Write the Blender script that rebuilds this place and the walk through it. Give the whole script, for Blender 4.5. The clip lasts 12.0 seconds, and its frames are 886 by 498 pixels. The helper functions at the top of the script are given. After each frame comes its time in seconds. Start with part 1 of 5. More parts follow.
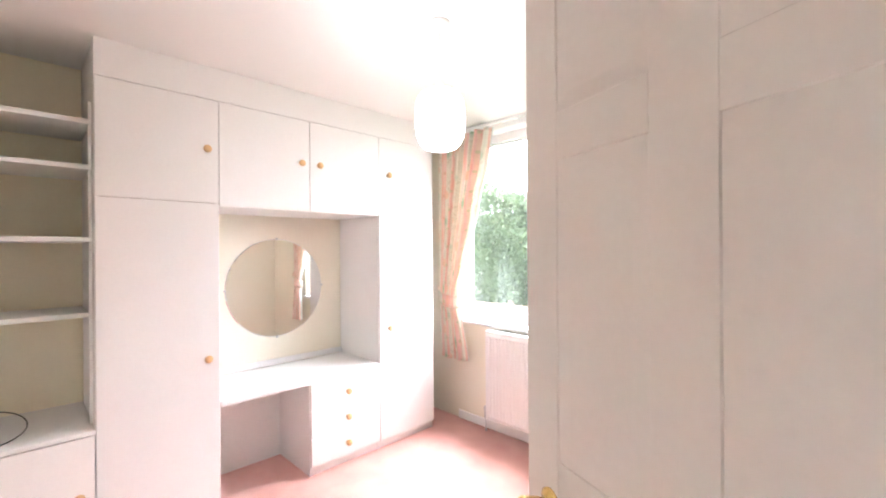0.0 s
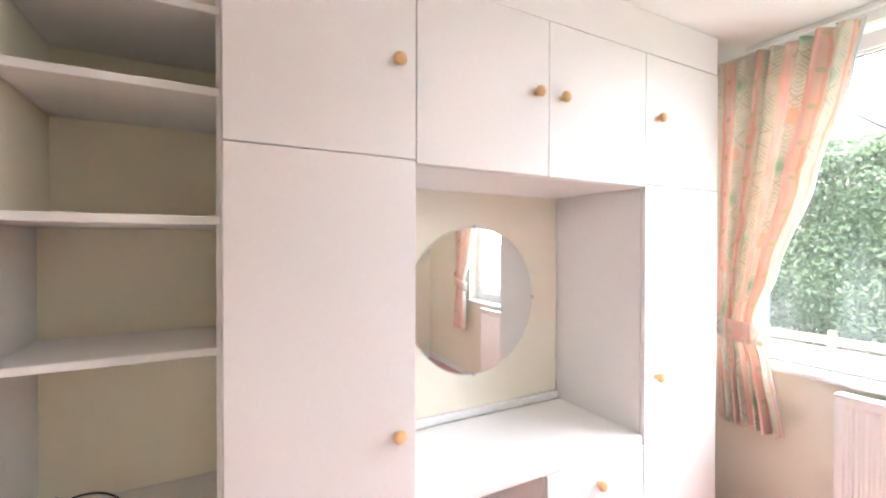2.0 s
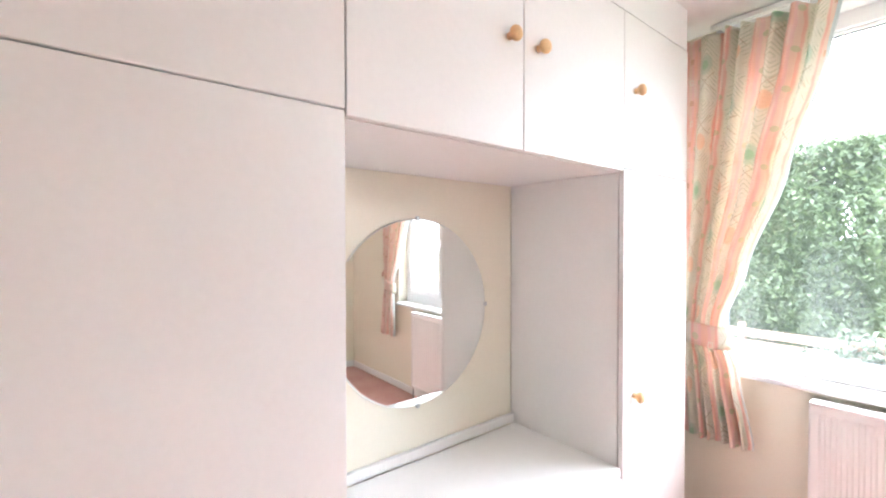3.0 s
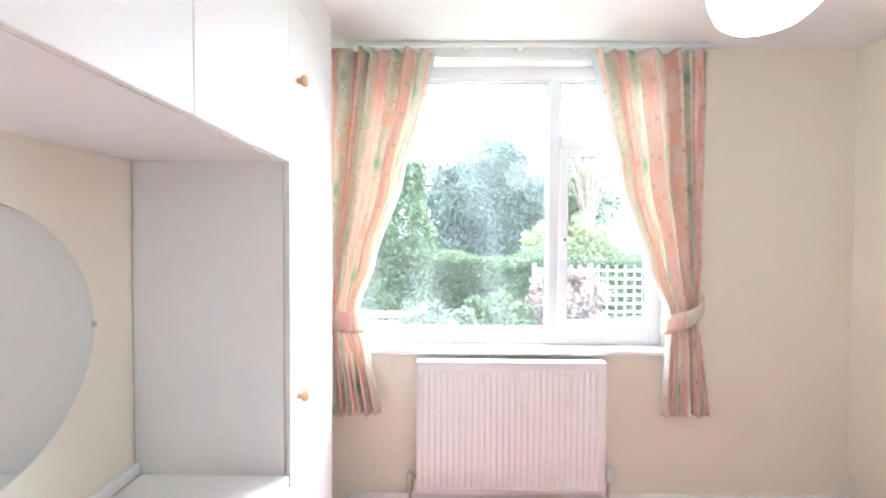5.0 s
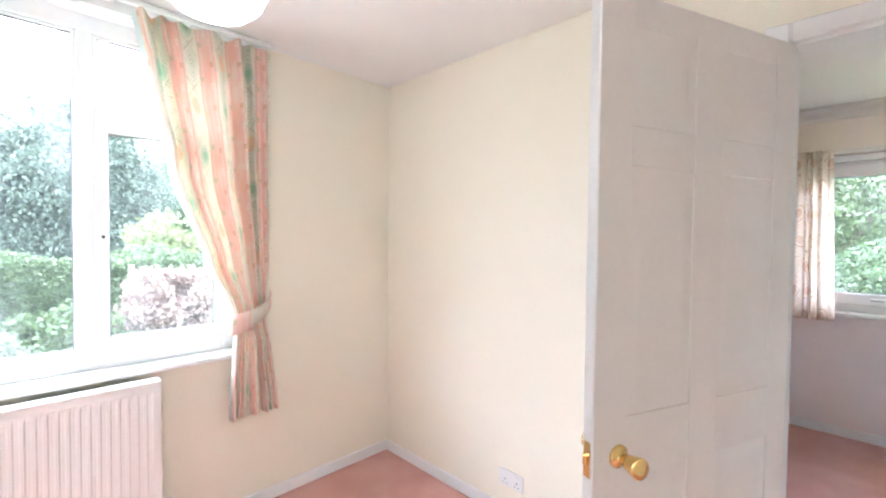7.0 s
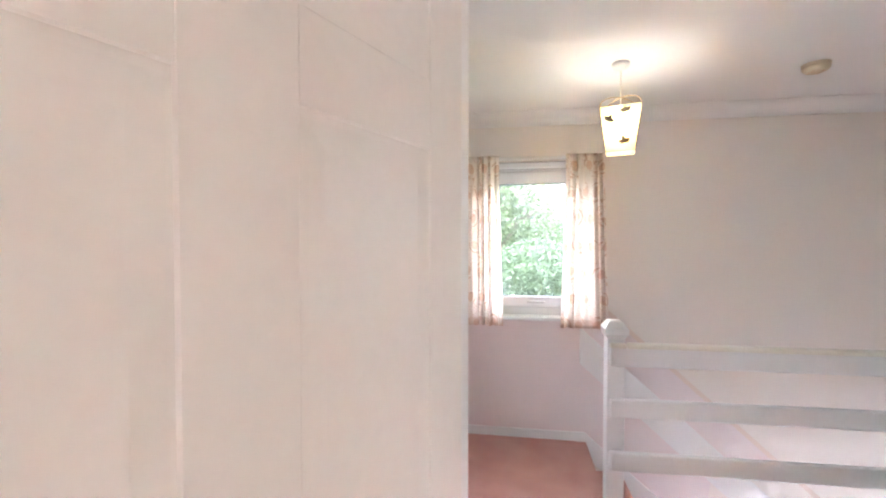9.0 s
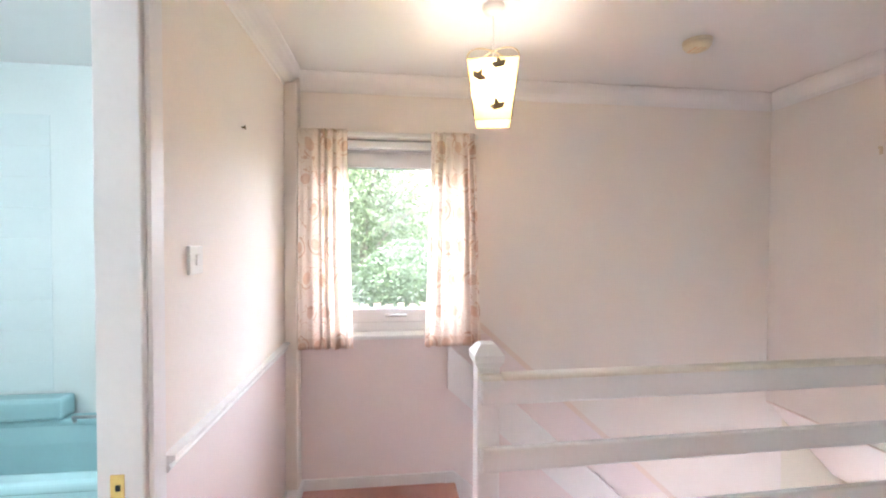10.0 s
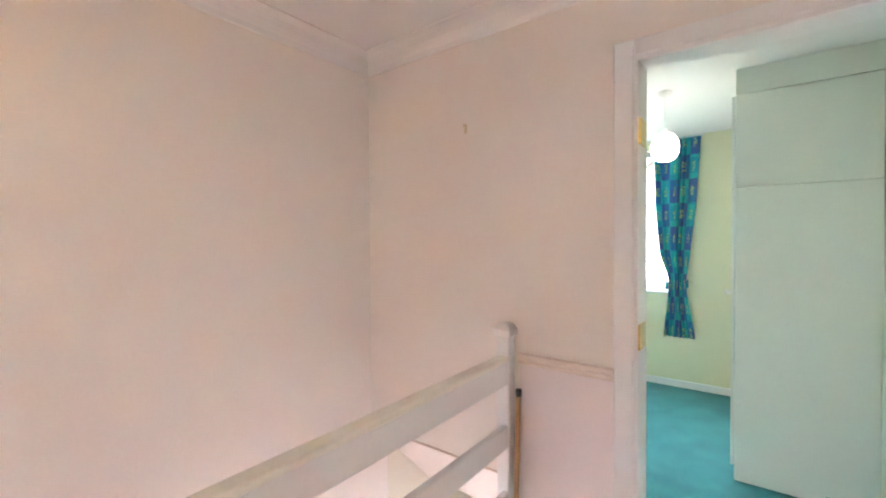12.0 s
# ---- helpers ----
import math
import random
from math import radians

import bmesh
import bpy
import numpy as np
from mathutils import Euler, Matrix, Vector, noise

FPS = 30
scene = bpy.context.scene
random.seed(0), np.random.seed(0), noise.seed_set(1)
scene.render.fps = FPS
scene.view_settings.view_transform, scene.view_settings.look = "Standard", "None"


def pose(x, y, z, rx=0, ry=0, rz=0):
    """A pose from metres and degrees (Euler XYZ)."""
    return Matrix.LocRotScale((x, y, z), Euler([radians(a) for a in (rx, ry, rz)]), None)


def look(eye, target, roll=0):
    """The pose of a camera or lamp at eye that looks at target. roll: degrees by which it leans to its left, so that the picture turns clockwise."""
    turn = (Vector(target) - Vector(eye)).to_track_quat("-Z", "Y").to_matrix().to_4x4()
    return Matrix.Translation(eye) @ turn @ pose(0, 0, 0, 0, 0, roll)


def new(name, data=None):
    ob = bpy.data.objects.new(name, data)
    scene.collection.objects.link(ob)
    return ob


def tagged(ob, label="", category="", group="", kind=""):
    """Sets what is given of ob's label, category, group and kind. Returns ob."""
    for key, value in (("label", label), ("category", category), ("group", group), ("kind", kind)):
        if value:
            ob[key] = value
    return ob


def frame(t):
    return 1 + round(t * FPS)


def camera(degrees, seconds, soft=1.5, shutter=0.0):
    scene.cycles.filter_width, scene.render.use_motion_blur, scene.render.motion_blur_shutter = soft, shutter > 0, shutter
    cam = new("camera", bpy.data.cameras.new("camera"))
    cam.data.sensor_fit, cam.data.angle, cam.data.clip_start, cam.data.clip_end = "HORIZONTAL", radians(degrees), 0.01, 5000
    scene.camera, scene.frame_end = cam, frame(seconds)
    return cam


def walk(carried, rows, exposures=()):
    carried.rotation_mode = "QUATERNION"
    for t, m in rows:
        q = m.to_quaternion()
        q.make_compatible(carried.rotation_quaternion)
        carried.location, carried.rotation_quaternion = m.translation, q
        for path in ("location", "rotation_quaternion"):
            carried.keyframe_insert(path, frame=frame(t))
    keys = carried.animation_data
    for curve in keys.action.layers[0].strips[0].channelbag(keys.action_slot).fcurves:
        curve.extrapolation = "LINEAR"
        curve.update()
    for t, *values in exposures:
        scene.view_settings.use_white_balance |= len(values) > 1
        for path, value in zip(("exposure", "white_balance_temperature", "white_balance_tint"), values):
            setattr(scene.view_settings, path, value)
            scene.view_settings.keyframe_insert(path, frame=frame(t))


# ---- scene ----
cam = camera(92.3, 12.0, soft=2.0)
PATH = [
    (0, (0.928, 0.451, 1.424), (-0.49, 1.861, 1.424), -0.4),
    (0.5, (0.654, 0.458, 1.43), (-0.956, 1.645, 1.428), -0.2),
    (1, (0.321, 0.512, 1.428), (-1.404, 1.525, 1.421), 0.1),
    (1.5, (-0.038, 0.565, 1.419), (-1.8, 1.511, 1.401), 0.2),
    (2, (-0.367, 0.674, 1.418), (-2.129, 1.62, 1.399), 0.1),
    (2.5, (-0.617, 0.803, 1.416), (-2.35, 1.801, 1.39), 0.1),
    (2.7, (-0.688, 0.827, 1.417), (-2.369, 1.91, 1.388), -0.0),
    (4.3, (-0.976, 0.849, 1.408), (-1.556, 2.762, 1.368), 0.2),
    (4.5, (-0.999, 0.837, 1.409), (-1.412, 2.794, 1.368), 0.1),
    (5, (-1.019, 0.857, 1.414), (-1.035, 2.856, 1.364), 0.3),
    (5.5, (-0.976, 0.871, 1.419), (-0.593, 2.833, 1.362), 0.5),
    (6, (-0.915, 0.869, 1.413), (-0.153, 2.717, 1.357), 0.5),
    (6.5, (-0.807, 0.848, 1.417), (0.314, 2.503, 1.36), 0.6),
    (7, (-0.647, 0.835, 1.424), (0.769, 2.246, 1.369), 0.6),
    (7.5, (-0.472, 0.847, 1.436), (1.147, 2.019, 1.38), 0.6),
    (7.7, (-0.383, 0.86, 1.432), (1.3, 1.94, 1.384), 0.7),
    (9.3, (0.592, 0.929, 1.483), (2.585, 1.085, 1.436), 0.1),
    (9.5, (0.73, 0.878, 1.483), (2.729, 0.935, 1.437), 0.3),
    (10, (1.07, 0.761, 1.463), (3.056, 0.53, 1.422), 0.2),
    (10.5, (1.39, 0.615, 1.434), (3.317, 0.078, 1.412), -0.1),
    (11, (1.648, 0.444, 1.427), (3.429, -0.467, 1.406), -0.3),
    (11.5, (1.797, 0.2, 1.415), (3.321, -1.096, 1.391), -0.3),
    (12, (1.859, -0.094, 1.419), (3.084, -1.675, 1.382), -0.4),
]
walk(cam, [(t, look(eye, target, roll)) for t, eye, target, roll in PATH],
     exposures=[(0.0, 3.6, 5750, 13), (1.5, 3.45, 5750, 13), (2.5, 3.4, 5700, 12), (5.0, 3.4, 5300, 8), (6.0, 3.4, 5250, 7), (7.0, 3.6, 5300, 7), (7.6, 3.7, 5350, 8), (9.4, 3.95, 5650, 13), (10.2, 4.0, 5800, 15), (11.0, 4.05, 5900, 16), (12.0, 4.1, 6300, 20)])

# ---- world and sun: bright overcast day ----
world = bpy.data.worlds.new("overcast_sky")
scene.world = world
world.use_nodes = True
wn = world.node_tree.nodes
sky = wn.new("ShaderNodeTexSky")
sky.sky_type = "NISHITA"
sky.sun_disc = False
sky.sun_elevation = radians(48)
sky.sun_rotation = radians(20)
sky.air_density, sky.dust_density, sky.ozone_density = 1.0, 6.0, 0.6
sky_soft = wn.new("ShaderNodeMix")
sky_soft.data_type = "RGBA"
sky_soft.inputs[0].default_value = 0.72
sky_soft.inputs[7].default_value = (21.0, 21.2, 21.6, 1)
world.node_tree.links.new(sky.outputs[0], sky_soft.inputs[6])
world.node_tree.links.new(sky_soft.outputs[2], wn["Background"].inputs[0])
wn["Background"].inputs[1].default_value = 0.115

sun_lamp = bpy.data.lights.new("sun", "SUN")
sun_lamp.energy, sun_lamp.angle, sun_lamp.color = 0.9, radians(25), (1.0, 0.96, 0.9)
sun_ob = new("sun", sun_lamp)
sun_ob.matrix_world = look((0, 30, 40), (0, 24, 28))

GLOW_BED, GLOW_BULB, GLOW_SOUTH, GLOW_BATH = 1.9, 6.8, 0.6, 4.2

# ---- materials ----
def nodes_of(name):
    m = bpy.data.materials.new(name)
    m.use_nodes = True
    return m, m.node_tree.nodes, m.node_tree.links, m.node_tree.nodes["Principled BSDF"]


def surface(name, color, rough=0.6, vary=0.05, scale=3.0, grain=120.0, bump=0.05, metal=0.0, spec=0.5, coat=0.0):
    """Plain paint, plaster or cloth with two scales of variation and a fine relief."""
    m, n, l, p = nodes_of(name)
    tc = n.new("ShaderNodeTexCoord")
    a, b = n.new("ShaderNodeTexNoise"), n.new("ShaderNodeTexNoise")
    a.inputs["Scale"].default_value, a.inputs["Detail"].default_value = scale, 4
    b.inputs["Scale"].default_value, b.inputs["Detail"].default_value = grain, 3
    for t in (a, b):
        l.new(tc.outputs["Object"], t.inputs["Vector"])
    mix = n.new("ShaderNodeMath")
    mix.operation = "MULTIPLY_ADD"
    l.new(b.outputs[0], mix.inputs[0])
    mix.inputs[1].default_value = 0.5
    l.new(a.outputs[0], mix.inputs[2])
    ramp = n.new("ShaderNodeValToRGB")
    ramp.color_ramp.elements[0].position, ramp.color_ramp.elements[1].position = 0.45, 1.05
    ramp.color_ramp.elements[0].color = (*[c * (1 - vary) for c in color], 1)
    ramp.color_ramp.elements[1].color = (*[min(1, c * (1 + vary)) for c in color], 1)
    l.new(mix.outputs[0], ramp.inputs[0])
    l.new(ramp.outputs[0], p.inputs["Base Color"])
    p.inputs["Roughness"].default_value, p.inputs["Metallic"].default_value = rough, metal
    p.inputs["Specular IOR Level"].default_value = spec
    p.inputs["Coat Weight"].default_value = coat
    if bump:
        bp = n.new("ShaderNodeBump")
        bp.inputs["Strength"].default_value, bp.inputs["Distance"].default_value = bump, 0.004
        l.new(mix.outputs[0], bp.inputs["Height"])
        l.new(bp.outputs[0], p.inputs["Normal"])
    return m


def glow(name, color, strength):
    m, n, l, p = nodes_of(name)
    p.inputs["Base Color"].default_value = (*color, 1)
    p.inputs["Emission Color"].default_value = (*color, 1)
    p.inputs["Emission Strength"].default_value = strength
    p.inputs["Roughness"].default_value = 0.35
    return m


def paper(name, color):
    """Thin oiled paper that lets lamplight through."""
    m, n, l, p = nodes_of(name)
    tc, no, ramp = n.new("ShaderNodeTexCoord"), n.new("ShaderNodeTexNoise"), n.new("ShaderNodeValToRGB")
    no.inputs["Scale"].default_value, no.inputs["Detail"].default_value = 40, 5
    ramp.color_ramp.elements[0].color = (*[c * 0.85 for c in color], 1)
    ramp.color_ramp.elements[1].color = (*color, 1)
    l.new(tc.outputs["Object"], no.inputs["Vector"])
    l.new(no.outputs[0], ramp.inputs[0])
    l.new(ramp.outputs[0], p.inputs["Base Color"])
    p.inputs["Roughness"].default_value = 0.6
    t, s = n.new("ShaderNodeBsdfTranslucent"), n.new("ShaderNodeMixShader")
    l.new(ramp.outputs[0], t.inputs[0])
    s.inputs[0].default_value = 0.6
    l.new(p.outputs[0], s.inputs[1])
    l.new(t.outputs[0], s.inputs[2])
    l.new(s.outputs[0], n["Material Output"].inputs[0])
    return m


def carpet(name, dark, light):
    m, n, l, p = nodes_of(name)
    tc = n.new("ShaderNodeTexCoord")
    pile, patch = n.new("ShaderNodeTexNoise"), n.new("ShaderNodeTexNoise")
    pile.inputs["Scale"].default_value, pile.inputs["Detail"].default_value = 260, 2
    patch.inputs["Scale"].default_value, patch.inputs["Detail"].default_value = 5, 5
    for t in (pile, patch):
        l.new(tc.outputs["Object"], t.inputs["Vector"])
    add = n.new("ShaderNodeMath")
    l.new(pile.outputs[0], add.inputs[0])
    l.new(patch.outputs[0], add.inputs[1])
    ramp = n.new("ShaderNodeValToRGB")
    ramp.color_ramp.elements[0].position, ramp.color_ramp.elements[1].position = 0.35, 0.65
    ramp.color_ramp.elements[0].color, ramp.color_ramp.elements[1].color = (*dark, 1), (*light, 1)
    half = n.new("ShaderNodeMath")
    half.operation = "MULTIPLY"
    half.inputs[1].default_value = 0.5
    l.new(add.outputs[0], half.inputs[0])
    l.new(half.outputs[0], ramp.inputs[0])
    l.new(ramp.outputs[0], p.inputs["Base Color"])
    p.inputs["Roughness"].default_value = 0.95
    p.inputs["Specular IOR Level"].default_value = 0.1
    p.inputs["Sheen Weight"].default_value = 0.3
    bp = n.new("ShaderNodeBump")
    bp.inputs["Strength"].default_value, bp.inputs["Distance"].default_value = 0.5, 0.006
    l.new(pile.outputs[0], bp.inputs["Height"])
    l.new(bp.outputs[0], p.inputs["Normal"])
    return m


class Graph:
    """Small helper to chain math nodes for printed cloth."""

    def __init__(self, name):
        self.m, self.n, self.l, self.p = nodes_of(name)
        uv = self.n.new("ShaderNodeUVMap")
        sep = self.n.new("ShaderNodeSeparateXYZ")
        self.l.new(uv.outputs[0], sep.inputs[0])
        self.uv, self.u, self.v = uv.outputs[0], sep.outputs[0], sep.outputs[1]

    def put(self, socket, value):
        if isinstance(value, (int, float)):
            socket.default_value = value
        elif isinstance(value, tuple):
            socket.default_value = (*value, 1)
        else:
            self.l.new(value, socket)

    def op(self, kind, a, b=0.0, c=0.0):
        k = self.n.new("ShaderNodeMath")
        k.operation = kind
        for s, v in zip(k.inputs, (a, b, c)):
            self.put(s, v)
        return k.outputs[0]

    def mix(self, f, a, b):
        k = self.n.new("ShaderNodeMix")
        k.data_type = "RGBA"
        self.put(k.inputs[0], f)
        self.put(k.inputs[6], a)
        self.put(k.inputs[7], b)
        return k.outputs[2]

    def noise(self, scale, detail=2.0):
        k = self.n.new("ShaderNodeTexNoise")
        k.inputs["Scale"].default_value, k.inputs["Detail"].default_value = scale, detail
        self.l.new(self.uv, k.inputs["Vector"])
        return k.outputs[0]

    def cell(self, x, size, shift=0.0):
        """Position in a repeat, -0.5 to 0.5."""
        return self.op("SUBTRACT", self.op("FRACT", self.op("DIVIDE", self.op("ADD", x, shift), size)), 0.5)

    def cloth(self, color, translucent=0.3):
        self.put(self.p.inputs["Base Color"], color)
        self.p.inputs["Roughness"].default_value = 0.85
        self.p.inputs["Specular IOR Level"].default_value = 0.15
        t = self.n.new("ShaderNodeBsdfTranslucent")
        self.put(t.inputs[0], color)
        s = self.n.new("ShaderNodeMixShader")
        s.inputs[0].default_value = translucent
        self.l.new(self.p.outputs[0], s.inputs[1])
        self.l.new(t.outputs[0], s.inputs[2])
        self.l.new(s.outputs[0], self.n["Material Output"].inputs[0])
        weave = self.n.new("ShaderNodeBump")
        weave.inputs["Strength"].default_value, weave.inputs["Distance"].default_value = 0.15, 0.002
        self.l.new(self.noise(500), weave.inputs["Height"])
        self.l.new(weave.outputs[0], self.p.inputs["Normal"])
        return self.m


def peach_print():
    """Salmon stripes, cream stripes with nested lozenges and soft discs, small green dots, rust and white squares, a pale lining edge."""
    g = Graph("peach_print_cloth")

    def both(x, y):
        return g.op("MULTIPLY", x, y)

    def near(x, at, by):
        return g.op("LESS_THAN", g.op("ABSOLUTE", g.op("SUBTRACT", x, at)), by)

    def soft(x, lo, hi):
        k = g.n.new("ShaderNodeMapRange")
        k.interpolation_type = "SMOOTHSTEP"
        g.put(k.inputs[0], x)
        k.inputs[1].default_value, k.inputs[2].default_value = lo, hi
        return k.outputs[0]

    def disc(x, y, squash=0.75):
        return g.op("SQRT", g.op("ADD", g.op("POWER", x, 2.0), g.op("POWER", g.op("MULTIPLY", y, squash), 2.0)))

    wob = g.op("MULTIPLY", g.op("SUBTRACT", g.noise(7, 3), 0.5), 0.034)
    band = g.op("MULTIPLY", g.cell(g.op("ADD", g.u, wob), 0.20), 0.20)
    half = g.op("ABSOLUTE", band)
    row = g.op("FLOOR", g.op("DIVIDE", g.u, 0.20))
    v = g.op("ADD", g.v, g.op("MULTIPLY", g.op("FRACT", g.op("MULTIPLY", row, 0.618)), 0.56))
    cream = g.mix(g.noise(14), (0.88, 0.83, 0.70), (0.86, 0.84, 0.76))
    salmon = g.mix(soft(g.noise(6, 3), 0.35, 0.65), (0.88, 0.58, 0.46), (0.89, 0.74, 0.65))
    salmon = g.mix(both(near(half, 0.072, 0.009), 0.75), salmon, (0.88, 0.72, 0.62))
    salmon = g.mix(both(near(half, 0.084, 0.006), 0.6), salmon, (0.87, 0.62, 0.60))
    base = g.mix(soft(half, 0.046, 0.058), cream, salmon)
    base = g.mix(both(near(half, 0.058, 0.004), 0.5), base, (0.86, 0.50, 0.44))
    vm = g.op("MULTIPLY", g.cell(v, 0.56), 0.56)
    loz = g.op("ADD", g.op("SQRT", g.op("ADD", g.op("POWER", g.op("MULTIPLY", half, 1.4), 2.0), 0.00012)), g.op("ABSOLUTE", vm))
    ring = g.op("LESS_THAN", g.op("FRACT", g.op("DIVIDE", g.op("ADD", loz, g.op("MULTIPLY", wob, 0.5)), 0.019)), 0.34)
    ring = both(both(ring, g.op("LESS_THAN", half, 0.047)), soft(g.noise(22, 2), 0.35, 0.6))
    base = g.mix(both(ring, 0.45), base, (0.50, 0.52, 0.38))
    slash = g.op("LESS_THAN", g.op("ABSOLUTE", g.op("SUBTRACT", g.op("ABSOLUTE", g.op("SUBTRACT", g.op("ABSOLUTE", vm), 0.095)), half)), 0.003)
    base = g.mix(both(both(slash, g.op("LESS_THAN", half, 0.04)), 0.45), base, (0.50, 0.40, 0.26))
    dg = disc(band, g.op("SUBTRACT", vm, 0.17))
    base = g.mix(g.op("MULTIPLY", g.op("SUBTRACT", 1.0, soft(dg, 0.026, 0.038)), 0.8), base, (0.62, 0.70, 0.58))
    base = g.mix(g.op("MULTIPLY", g.op("SUBTRACT", 1.0, soft(dg, 0.012, 0.021)), 0.8), base, (0.42, 0.62, 0.42))
    dp = disc(band, g.op("ADD", vm, 0.17))
    base = g.mix(g.op("MULTIPLY", g.op("SUBTRACT", 1.0, soft(dp, 0.024, 0.032)), 0.8), base, (0.88, 0.64, 0.48))
    ds = disc(g.op("SUBTRACT", band, 0.068), g.op("MULTIPLY", g.cell(v, 0.15), 0.15), 1.0)
    base = g.mix(g.op("MULTIPLY", g.op("SUBTRACT", 1.0, soft(ds, 0.010, 0.014)), 0.65), base, (0.58, 0.62, 0.40))
    sv = g.op("ABSOLUTE", g.op("MULTIPLY", g.cell(v, 0.19, 0.05), 0.19))
    rust = both(near(band, -0.078, 0.009), g.op("LESS_THAN", sv, 0.012))
    base = g.mix(both(rust, 0.5), base, (0.62, 0.40, 0.20))
    wv = g.op("ABSOLUTE", g.op("MULTIPLY", g.cell(v, 0.19, 0.145), 0.19))
    white = both(near(band, -0.078, 0.009), g.op("LESS_THAN", wv, 0.013))
    inner = both(near(band, -0.078, 0.005), g.op("LESS_THAN", wv, 0.007))
    base = g.mix(both(g.op("SUBTRACT", white, inner), 0.75), base, (0.90, 0.86, 0.76))
    base = g.mix(g.op("LESS_THAN", g.u, 0.022), base, (0.74, 0.79, 0.78))
    return g.cloth(base, 0.42)


def fawn_print():
    """Cream cloth printed with faint fawn discs, rings and scrolls."""
    g = Graph("fawn_print_cloth")
    base = g.mix(g.noise(8), (0.93, 0.88, 0.83), (0.92, 0.83, 0.76))
    def drift(scale, by):
        return g.op("MULTIPLY", g.op("SUBTRACT", g.noise(scale, 1), 0.5), by)

    row = g.op("FLOOR", g.op("DIVIDE", g.v, 0.19))
    off = g.op("MULTIPLY", g.op("FRACT", g.op("MULTIPLY", row, 0.618)), 0.22)
    cu = g.op("MULTIPLY", g.cell(g.op("ADD", g.op("ADD", g.u, off), drift(3.1, 0.16)), 0.15), 0.15)
    cv = g.op("MULTIPLY", g.cell(g.op("ADD", g.v, drift(2.3, 0.12)), 0.19), 0.19)
    d = g.op("SQRT", g.op("ADD", g.op("POWER", cu, 2.0), g.op("POWER", cv, 2.0)))
    worn = g.op("ADD", 0.30, g.op("MULTIPLY", g.noise(35, 3), 0.5))
    base = g.mix(g.op("MULTIPLY", g.op("LESS_THAN", d, 0.034), worn), base, (0.74, 0.52, 0.40))
    ring = g.op("LESS_THAN", g.op("ABSOLUTE", g.op("SUBTRACT", d, 0.058)), 0.005)
    base = g.mix(g.op("MULTIPLY", g.op("MULTIPLY", ring, g.op("GREATER_THAN", g.noise(9, 1), 0.54)), 0.6), base, (0.66, 0.44, 0.32))
    base = g.mix(g.op("MULTIPLY", g.op("LESS_THAN", g.v, 0.905), 0.25), base, (0.62, 0.42, 0.30))
    swirl = g.op("LESS_THAN", g.op("ABSOLUTE", g.op("SUBTRACT", g.noise(13, 1), 0.5)), 0.008)
    base = g.mix(g.op("MULTIPLY", swirl, 0.6), base, (0.62, 0.42, 0.30))
    return g.cloth(base, 0.78)


def teal_print():
    """Patchwork of navy and turquoise blocks with small yellow-green marks."""
    g = Graph("teal_patchwork_cloth")
    a = g.op("GREATER_THAN", g.op("MULTIPLY", g.cell(g.u, 0.26), g.cell(g.v, 0.44)), 0.0)
    base = g.mix(a, (0.05, 0.48, 0.48), (0.08, 0.16, 0.38))
    c = g.op("GREATER_THAN", g.op("MULTIPLY", g.cell(g.u, 0.52, 0.1), g.cell(g.v, 0.29)), 0.0)
    base = g.mix(g.op("MULTIPLY", c, 0.5), base, (0.03, 0.25, 0.42))
    mark = g.op("MULTIPLY", g.op("LESS_THAN", g.op("ABSOLUTE", g.cell(g.u, 0.13)), 0.2), g.op("LESS_THAN", g.op("ABSOLUTE", g.cell(g.v, 0.22)), 0.2))
    mark = g.op("MULTIPLY", mark, g.op("GREATER_THAN", g.noise(60, 2), 0.52))
    base = g.mix(mark, base, (0.45, 0.60, 0.22))
    return g.cloth(base, 0.25)


def foliage(name, dark, light, translucent=0.3):
    m, n, l, p = nodes_of(name)
    geo = n.new("ShaderNodeNewGeometry")
    ramp = n.new("ShaderNodeValToRGB")
    ramp.color_ramp.elements[0].color, ramp.color_ramp.elements[1].color = (*dark, 1), (*light, 1)
    l.new(geo.outputs["Random Per Island"], ramp.inputs[0])
    l.new(ramp.outputs[0], p.inputs["Base Color"])
    p.inputs["Roughness"].default_value = 0.5
    t, s = n.new("ShaderNodeBsdfTranslucent"), n.new("ShaderNodeMixShader")
    l.new(ramp.outputs[0], t.inputs[0])
    s.inputs[0].default_value = translucent
    l.new(p.outputs[0], s.inputs[1])
    l.new(t.outputs[0], s.inputs[2])
    l.new(s.outputs[0], n["Material Output"].inputs[0])
    return m


M_CREAM = surface("cream_wall_paint", (0.85, 0.80, 0.67), 0.75, 0.03, 1.2, 90, 0.08)
M_CEIL = surface("ceiling_paint", (0.86, 0.84, 0.82), 0.8, 0.02, 1.0, 140, 0.12)
M_PINKWALL = surface("blush_wall_paint", (0.88, 0.82, 0.76), 0.75, 0.03, 1.1, 90, 0.08)
M_PINKLOW = surface("pink_dado_paint", (0.86, 0.77, 0.76), 0.75, 0.03, 1.1, 90, 0.08)
M_GLOSS = surface("white_gloss_paint", (0.86, 0.85, 0.84), 0.42, 0.03, 2.0, 60, 0.03)
M_IVORY = surface("ivory_gloss_paint", (0.86, 0.82, 0.73), 0.3, 0.06, 4.0, 60, 0.03)
